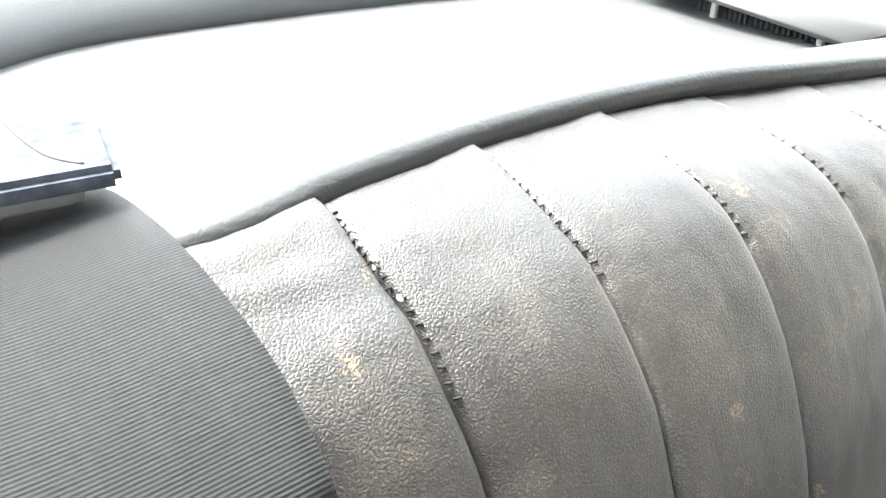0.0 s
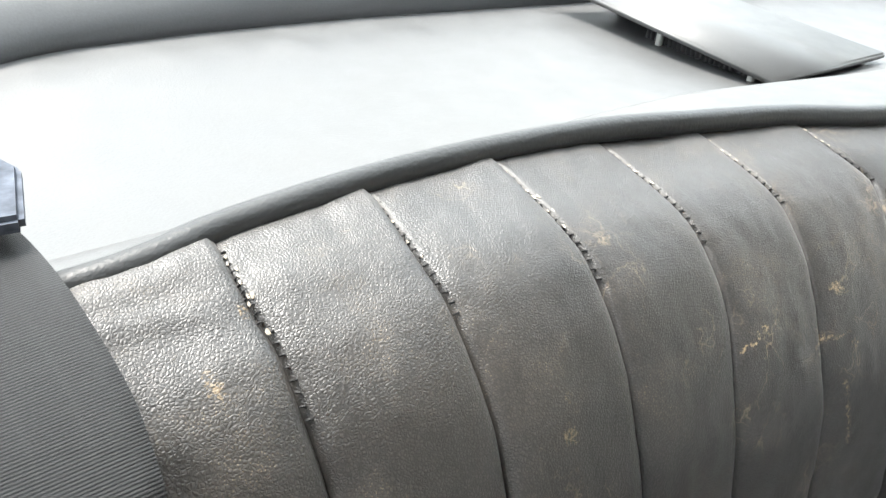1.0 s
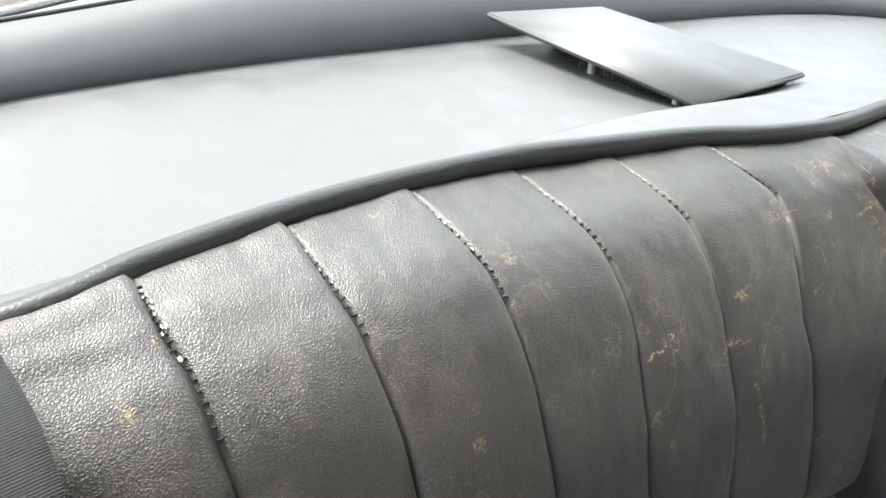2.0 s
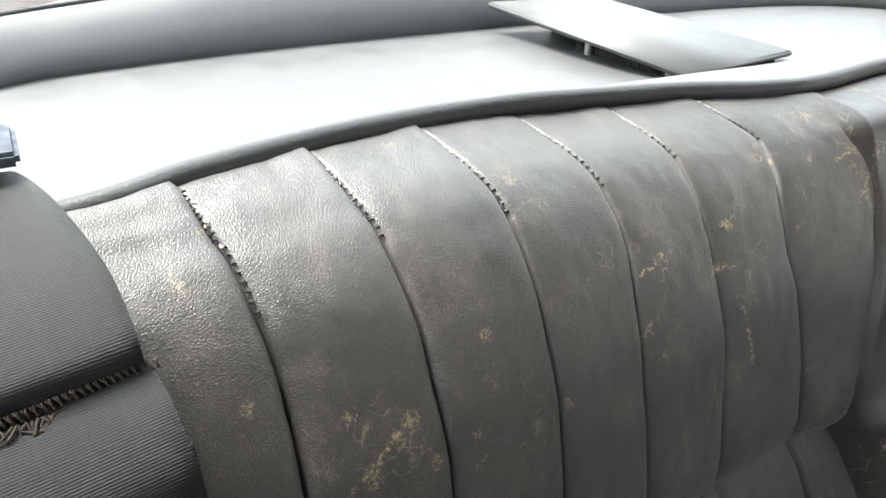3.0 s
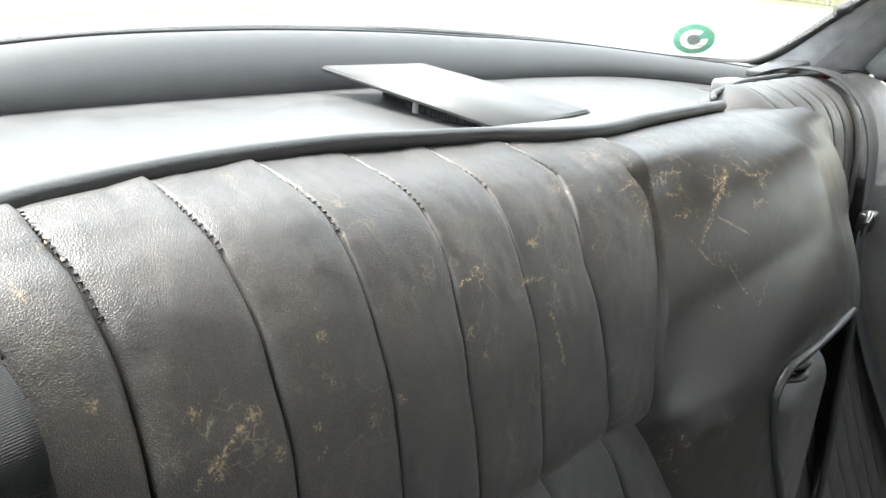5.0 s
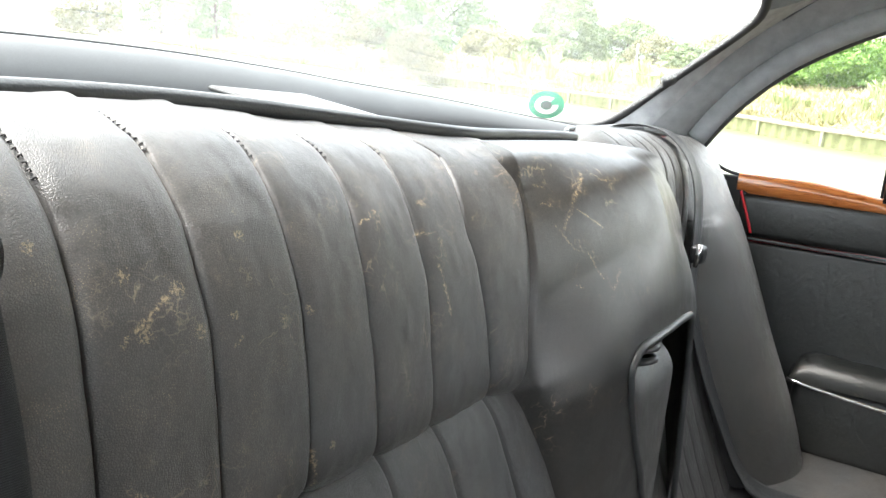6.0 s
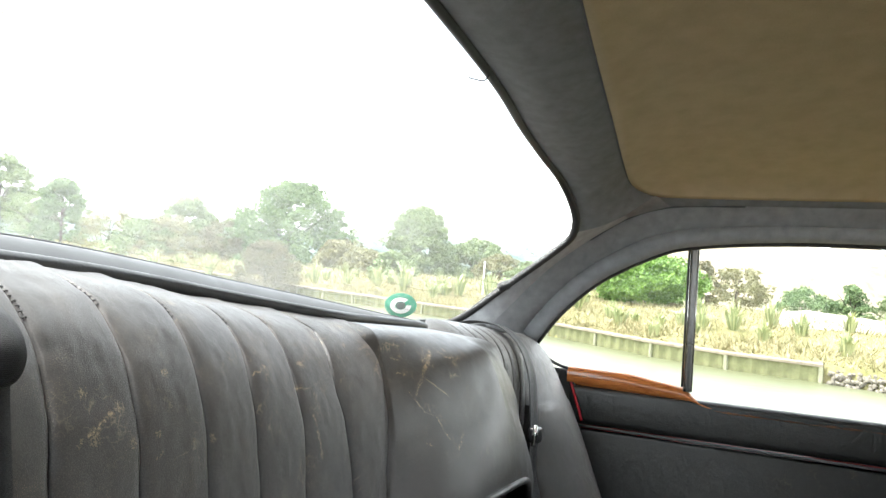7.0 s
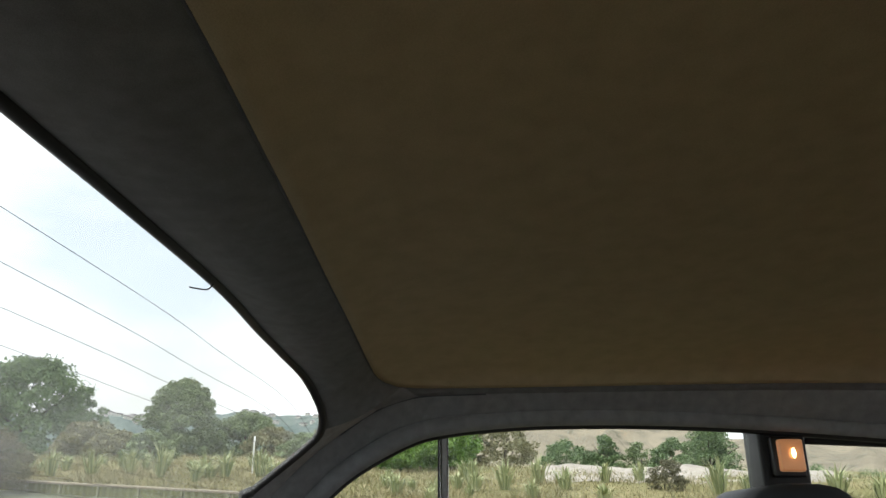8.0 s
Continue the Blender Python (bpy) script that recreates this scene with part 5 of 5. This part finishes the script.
def flake(x, i, size):
    """A curled scrap of torn leather edge."""
    at = Vector(pad_point(x, i, -0.0006))
    down = (Vector(pad_point(x, i + 1)) - Vector(pad_point(x, i - 1))).normalized()
    out = Vector((0, -0.6, 0.8))
    bm = bmesh.new()
    rows = []
    for u in (-1, -0.3, 0.4, 1):
        rows.append([bm.verts.new(at + down * size * u * rng.uniform(0.7, 1.2) + Vector((1, 0, 0)) * size * 0.55 * v * (1.1 - abs(u) * rng.uniform(0.3, 0.9)) + out * size * rng.uniform(0.0, 0.45) * (1.2 - abs(v))) for v in (-1, 0, 1)])
    for p, q in zip(rows, rows[1:]):
        for j in range(2):
            bm.faces.new((p[j], p[j + 1], q[j + 1], q[j]))
    return bm


# how far down each seam is torn, and how thickly
for k, (length, torn) in {2: (12, 0.5), 3: (8, 0.2), 4: (9, 0.4), 5: (8, 0.3), 6: (6, 0.2), 7: (6, 0.2)}.items():
    seam = tagged(new("seam"), "puckered seam with stitches and torn pale edges")
    seam.parent = near_pad
    for i in range(15, 15 + length + 7):
        z = pad_line[i][1]
        x = seam_x(k, z) + rng.normal() * 0.0003
        h = rng.uniform(0.0006, 0.001) * (1.5 if i < 15 + length * 0.7 else 1.0)
        down = rng.uniform(0.0002, 0.0007)
        a, m, b = (Vector(pad_point(x + d, i, sink)) for d, sink in ((-h * 0.8, -0.0024), (0, -0.0007), (h * 0.8, -0.002)))
        a.z += down
        b.z -= down
        part("stitch", tube([a, m, b], 0.00032, 5, 5), THREAD_DARK, seam)
        for _ in range(2):
            if i < 15 + length and rng.uniform() < torn:
                part("torn_edge", flake(x + rng.normal() * 0.0006, i + int(rng.integers(0, 2)), rng.uniform(0.0004, 0.001)), THREAD_PALE, seam)


# ---- seat belts ----
def belt(path, x0, x1, name, parent, slant=0.0, count=120, thickness=0.0012, label=""):
    line = spline(path, count)
    run = np.concatenate([[0], np.cumsum(np.linalg.norm(np.diff(line, axis=0), axis=1))])
    tangent = np.gradient(line, axis=0)
    tangent /= np.linalg.norm(tangent, axis=1)[:, None]
    rows = []
    for i, p in enumerate(line):
        off, y, z = p
        t = tangent[i]
        row = []
        for s in np.linspace(0, 1, 13):
            rows_x = x0 + (x1 - x0) * s + off
            curl = 0.0006 * math.cos(2 * math.pi * s)
            row.append((rows_x, y + t[2] * curl, z - t[1] * curl + slant * (s - 0.5)))
        rows.append(row)
    w = x1 - x0
    return thick(part(name, grid(rows, uv=lambda a, b: (b / 12 * w * 4, run[min(a, len(run) - 1)] * 4)), WEBBING, parent, label), thickness, 0)


near_belt = thing("seat_belt", "black ribbed seat belt folded over the seat top", "seat belt", "rear seat belts")
X0, X1 = -0.121, -0.073
belt([(-0.018, 0.48, 0.787), (-0.014, 0.466, 0.800), (-0.0105, 0.450, 0.8055), (-0.006, 0.43, 0.8045), (-0.0025, 0.413, 0.7995), (-0.0005, 0.401, 0.7945), (0.0, 0.3915, 0.7892), (0.0, 0.3862, 0.7855), (0.0, 0.3848, 0.7825), (0.0005, 0.3852, 0.7803), (0.001, 0.3856, 0.7787), (0.002, 0.381, 0.7765), (0.0027, 0.373, 0.7725), (0.003, 0.366, 0.766), (0.003, 0.3635, 0.759), (0.002, 0.3655, 0.7525), (0.0, 0.372, 0.7505), (0.0, 0.377, 0.756)], X0, X1, "folded_end", near_belt, 0.004, 150, 0.0014, "doubled webbing with a sewn seam")
belt([(0.007, 0.374, 0.765), (0.008, 0.3705, 0.744), (0.009, 0.362, 0.71), (0.0085, 0.3555, 0.675), (0.008, 0.351, 0.65), (0.006, 0.341, 0.61), (0.004, 0.329, 0.56), (0.0, 0.313, 0.5), (-0.01, 0.29, 0.38)], X0 + 0.002, X1 - 0.002, "strap", near_belt, 0.0, 80)
sewn = tagged(new("sewn_seam"), "frayed brown zigzag stitching")
sewn.parent = near_belt
for k in range(52):
    s = k / 51
    x = X0 + 0.012 + (X1 + 0.003 - X0 - 0.012) * s
    z, y = 0.7795 + 0.004 * (s - 0.5), 0.3845
    part("stitch", tube([(x - 0.0007, y - 0.0004, z + 0.0014), (x + 0.0004 * (-1) ** k, y - 0.0012, z + 0.0001), (x + 0.0005, y - 0.0006, z - 0.0014)], 0.00026, 5, 5), THREAD_BROWN, sewn)
for k in range(16):
    x = X0 + 0.016 + rng.uniform(0, 0.014)
    part("stitch", tube([(x, 0.3825, 0.778), (x + rng.normal() * 0.001, 0.3812, 0.7775 - rng.uniform(0, 0.0012)), (x + rng.normal() * 0.0022, 0.380, 0.7765 - rng.uniform(0, 0.002))], 0.0003, 4, 5), THREAD_BROWN, sewn)

belt_box = thing("belt_guide", "scratched blue-black plastic belt guide on the shelf", "belt guide", "belt guides")


def guide(parent, m):
    bm = bmesh.new()
    outline = [(-0.0825, 0.443), (-0.0802, 0.470), (-0.0835, 0.478), (-0.155, 0.482), (-0.16, 0.445)]
    up = [bm.verts.new((x, y, 0.816)) for x, y in outline]
    dn = [bm.verts.new((x, y, 0.812)) for x, y in outline]
    bm.faces.new(up)
    bm.faces.new(dn[::-1])
    for i in range(5):
        bm.faces.new((up[i], dn[i], dn[(i + 1) % 5], up[(i + 1) % 5]))
    bmesh.ops.recalc_face_normals(bm, faces=bm.faces[:])
    bmesh.ops.bevel(bm, geom=bm.edges[:], offset=0.0012, segments=2, affect="EDGES")
    bm.transform(m)
    part("cover", bm, PLASTIC_BLUE, parent, smooth=False)
    bm = block((-0.155, 0.4475, 0.8085), (-0.088, 0.478, 0.812), 0.001)
    bm.transform(m)
    part("inner_lip", bm, GREY_PLASTIC, parent, "grey inner lip")
    part("crack", tube([(-0.0965, 0.4775, 0.816), (-0.0945, 0.464, 0.816), (-0.0925, 0.455, 0.816), (-0.0905, 0.4505, 0.816), (-0.0875, 0.4465, 0.816)], 0.00035, 5, 24), RUBBER, parent, "dark crack")
    bm = block((-0.155, 0.462, 0.770), (-0.10, 0.482, 0.812), 0.003)
    bm.transform(m)
    part("base", bm, PLASTIC, parent)


guide(belt_box, Matrix.Identity(4))
far_box = thing("belt_guide", "grey flat plastic belt guide by the corner pillar", "belt guide", "belt guides")
bm = block((0.78, 0.497, 0.797), (0.935, 0.53, 0.807), 0.004, 3)
bm.transform(Matrix.Translation((0.78, 0, 0.80)) @ Matrix.Rotation(radians(-3.5), 4, "Y") @ Matrix.Translation((-0.78, 0, -0.80)))
part("cover", bm, VINYL_DARK, far_box)
part("base", block((0.82, 0.505, 0.765), (0.87, 0.53, 0.80), 0.003), PLASTIC, far_box)
clip = thing("shelf_clip", "small grey plastic clip on the shelf corner", "clip")
part("body", block((0.80, 0.55, 0.772), (0.857, 0.578, 0.790), 0.006, 3), GREY_PLASTIC, clip)

far_belt = thing("seat_belt", "black seat belt hanging down the seat back", "seat belt", "rear seat belts")
belt([(0.005, 0.515, 0.80), (0.005, 0.485, 0.811), (0.004, 0.455, 0.813), (0.001, 0.425, 0.806), (-0.004, 0.396, 0.782), (-0.009, 0.378, 0.745), (-0.013, 0.370, 0.70), (-0.016, 0.366, 0.665), (-0.016, 0.361, 0.60), (-0.014, 0.333, 0.52), (-0.006, 0.3, 0.45), (0.004, 0.272, 0.395), (0.012, 0.235, 0.367), (0.03, 0.12, 0.368)], 0.756, 0.802, "strap", far_belt, 0.0, 100)
part("buckle", block((0.726, 0.350, 0.655), (0.753, 0.366, 0.676), 0.004, 3), PLASTIC, far_belt)
part("buckle_pin", tube([(0.723, 0.356, 0.652), (0.721, 0.354, 0.68)], 0.003, 8, smooth=False), CHROME, far_belt)


# ---- doors ----
def door(name, side, y0, y1, label):
    """A door: inner trim at x = 1.05 and outer skin, window opening above the sill."""
    def flip(x):
        return MID + side * (x - MID)

    def box(nm, lo, hi, mat, bevel=0.004, lab="", parent=None):
        a, b = sorted((flip(lo[0]), flip(hi[0])))
        return part(nm, block((a, lo[1], lo[2]), (b, hi[1], hi[2]), bevel, 3), mat, root, lab)
    a, b = sorted((flip(1.058), flip(1.10)))
    root = part("door", block((a, y1, 0.12), (b, y0, 0.70), 0.004, 3), RED_PAINT, car_body, label)
    box("lower_panel", (1.046, y1 + 0.01, 0.14), (1.06, y0 - 0.005, 0.652), LEATHER_DOOR, 0.006)
    box("upper_pad", (1.036, y1 + 0.01, 0.66), (1.06, y0 - 0.005, 0.726), LEATHER_DOOR, 0.011)
    part("bead", tube([(flip(1.045), y0 - 0.01, 0.657), (flip(1.045), (y0 + y1) / 2, 0.6555), (flip(1.045), y1 + 0.02, 0.654)], 0.0024, 6), VINYL, root, "grey bead")
    return root, box, flip


def rear_door(side, name):
    root, box, flip = door(name, side, 0.375, -0.37, "car door with black leather trim and walnut capping")
    cap = []
    for y in np.linspace(0.374, -0.36, 60):
        up = float(np.interp(y, [-0.36, 0.125, 0.15, 0.175, 0.27, 0.374], [0.716, 0.7175, 0.722, 0.744, 0.757, 0.7575]))
        dn = float(np.interp(y, [-0.36, 0.12, 0.165, 0.374], [0.706, 0.707, 0.722, 0.729]))
        cap.append([(flip(1.052), y, dn - 0.004), (flip(1.041), y, dn), (flip(1.036), y, dn + (up - dn) * 0.3), (flip(1.036), y, dn + (up - dn) * 0.6), (flip(1.041), y, up - 0.001), (flip(1.052), y, up), (flip(1.075), y, up - 0.003)])
    part("wood_cap", grid(cap), WOOD, root, "varnished walnut capping")
    arm = box("armrest", (0.975, -0.2, 0.36), (1.048, 0.242, 0.470), LEATHER_DOOR, 0.012, "black padded door armrest")
    lid = []
    for y, top, drop in ((0.246, 0.474, 0), (0.243, 0.485, 0), (0.235, 0.494, 0), (0.22, 0.5, 0), (0.1, 0.498, 0), (0.0, 0.494, 0), (-0.1, 0.49, 0), (-0.2, 0.486, 0)):
        lid.append([(flip(0.968), y, 0.470), (flip(0.966), y, 0.47 + (top - 0.47) * 0.5), (flip(0.972), y, 0.47 + (top - 0.47) * 0.85), (flip(0.985), y, top), (flip(1.02), y, top + 0.001), (flip(1.05), y, top)])
    part("armrest_top", grid(lid), LEATHER_DOOR, root, "padded armrest top")
    part("armrest_piping", tube([(flip(1.045), 0.247, 0.472), (flip(0.99), 0.247, 0.471), (flip(0.966), 0.236, 0.470), (flip(0.965), 0.1, 0.458), (flip(0.965), -0.1, 0.448), (flip(0.965), -0.2, 0.446)], 0.003, 8, 50), CHROME, root, "bright piping")
    part("red_strip", tube([(flip(1.033), 0.342, 0.667), (flip(1.033), 0.352, 0.695), (flip(1.033), 0.366, 0.730)], 0.0022, 6), RED_LENS, root, "red plastic strip")
    part("edge_seal", tube([(flip(1.04), 0.392, 0.62), (flip(1.04), 0.393, 0.70), (flip(1.038), 0.398, 0.742)], 0.008, 8), RUBBER, root)
    # windows
    def arch(y):
        return float(np.interp(y, [-0.4, -0.2, -0.05, 0.06, 0.168, 0.237, 0.336, 0.405, 0.44], [0.993, 1.004, 1.006, 1.003, 0.993, 0.976, 0.922, 0.857, 0.80]))
    ys = np.linspace(0.43, 0.172, 30)
    quarter = part("quarter_glass", grid([[(flip(1.04), y, float(np.interp(y, [0.15, 0.374, 0.43], [0.74, 0.757, 0.785]))) for y in ys], [(flip(1.025), y, arch(y)) for y in ys]]), GLASS_SIDE, root)
    ys = np.linspace(0.17, -0.345, 30)
    main = part("door_glass", grid([[(flip(1.045), y, 0.712) for y in ys], [(flip(1.023), y, arch(y)) for y in ys]]), GLASS_SIDE, root)
    for g in (quarter, main):
        g.visible_shadow = False
    part("divider", grid([[(flip(x), 0.17 + d, 0.738) for x, d in prof] for prof in [[(1.028, 0.0065), (1.024, 0.003), (1.024, -0.003), (1.028, -0.0065), (1.045, -0.0065), (1.045, 0.0065), (1.028, 0.0065)]]] + [[(flip(x - 0.018), 0.172 + d, 0.992) for x, d in [(1.028, 0.0065), (1.024, 0.003), (1.024, -0.003), (1.028, -0.0065), (1.045, -0.0065), (1.045, 0.0065), (1.028, 0.0065)]]]), DARK_METAL, root, "dull metal window divider", smooth=False)
    for d in (0.0062, -0.0062):
        part("divider_edge", tube([(flip(1.0275), 0.17 + d, 0.739), (flip(1.0095), 0.172 + d, 0.991)], 0.0012, 6, smooth=False), CHROME, root, "bright divider edge")
    part("divider_seal", tube([(flip(1.034), 0.1785, 0.745), (flip(1.018), 0.1805, 0.99)], 0.003, 6, smooth=False), RUBBER, root)
    part("window_seal", tube([(flip(1.034), 0.442, 0.785), (flip(1.032), 0.437, 0.806)] + [(flip(1.026 - 0.004 * k / 8), y, arch(y) - 0.002) for k, y in enumerate((0.405, 0.37, 0.336, 0.29, 0.237, 0.168, 0.06, -0.05, -0.2, -0.345))], 0.005, 8, 120), RUBBER, root)
    part("sill_seal", tube([(flip(1.052), 0.165, 0.7215), (flip(1.05), 0.12, 0.7195), (flip(1.05), -0.345, 0.718)], 0.0032, 6), RUBBER, root)
    part("quarter_seal", tube([(flip(1.05), 0.43, 0.776), (flip(1.056), 0.38, 0.754), (flip(1.056), 0.27, 0.753), (flip(1.056), 0.172, 0.739)], 0.003, 6), RUBBER, root)
    return root


rear_door(1, "car_door")
rear_door(-1, "car_door")
for side in (1, -1):
    root, box, flip = door("car_door", side, -0.43, -1.35, "front car door with black leather trim")
    glass_f = part("door_glass", grid([[(flip(1.045), y, 0.712) for y in (-0.43, -0.8, -1.3)], [(flip(1.02), y, z) for y, z in ((-0.43, 0.98), (-0.8, 0.965), (-1.1, 0.95))]]), GLASS_SIDE, root)
    glass_f.visible_shadow = False
    box("wood_cap", (1.036, -1.34, 0.708), (1.06, -0.435, 0.72), WOOD, 0.003, "varnished walnut capping")
    part("window_seal", tube([(flip(1.02), -0.43, 0.975), (flip(1.015), -0.8, 0.96), (flip(1.0), -1.08, 0.94)], 0.006, 8), RUBBER, root)


def pillar(side):
    def flip(x):
        return MID + side * (x - MID)
    root = thing("door_pillar", "black door pillar with courtesy lamp", "pillar")
    tagged(root, kind="structure")
    a, b = sorted((flip(1.0), flip(1.075)))
    part("post", block((a, -0.425, 0.12), (b, -0.348, 1.02), 0.008, 3), RUBBER, root)
    lamp = thing("courtesy_lamp", "small lit amber courtesy lamp on the door pillar", "lamp", "courtesy lamps")
    a, b = sorted((flip(0.984), flip(1.001)))
    part("base", block((a, -0.412, 0.915), (b, -0.362, 0.978), 0.003), PLASTIC, lamp)
    a, b = sorted((flip(0.968), flip(0.9835)))
    part("lens", block((a, -0.406, 0.922), (b, -0.368, 0.972), 0.004, 3), LAMP_LENS, lamp, "amber lens")
    bm = bmesh.new()
    bmesh.ops.create_uvsphere(bm, u_segments=12, v_segments=8, radius=0.006)
    bm.transform(Matrix.Translation((flip(0.9655), -0.388, 0.95)) @ Matrix.Diagonal((0.6, 0.5, 1.3, 1)))
    part("bulb", bm, LAMP_GLOW, lamp, "glowing bulb")


pillar(1)
pillar(-1)


def front_seat(x):
    root = thing("front_seat", "dark leather front seat with blue-grey headrest", "seat", "front seats")
    part("backrest", block((x - 0.25, -0.37, 0.3), (x + 0.25, -0.2, 0.76), 0.06, 5), LEATHER_SMOOTH, root)
    part("seat_pad", block((x - 0.25, -0.92, 0.2), (x + 0.25, -0.36, 0.38), 0.06, 5), LEATHER_SMOOTH, root)
    part("headrest", block((x - 0.13, -0.345, 0.775), (x + 0.13, -0.21, 0.888), 0.045, 5), HEADREST, root, "blue-grey headrest")
    for d in (-0.06, 0.06):
        part("headrest_post", tube([(x + d, -0.28, 0.72), (x + d, -0.28, 0.80)], 0.006, 8, smooth=False), CHROME, root)


HEADREST = plain("blue-grey headrest vinyl", (0.05, 0.058, 0.07), 0.5, grain=500)
front_seat(0.78)
front_seat(-0.1)
part("dashboard", block((-0.4, -1.56, 0.40), (1.05, -1.25, 0.63), 0.05, 4), PLASTIC, car_body)
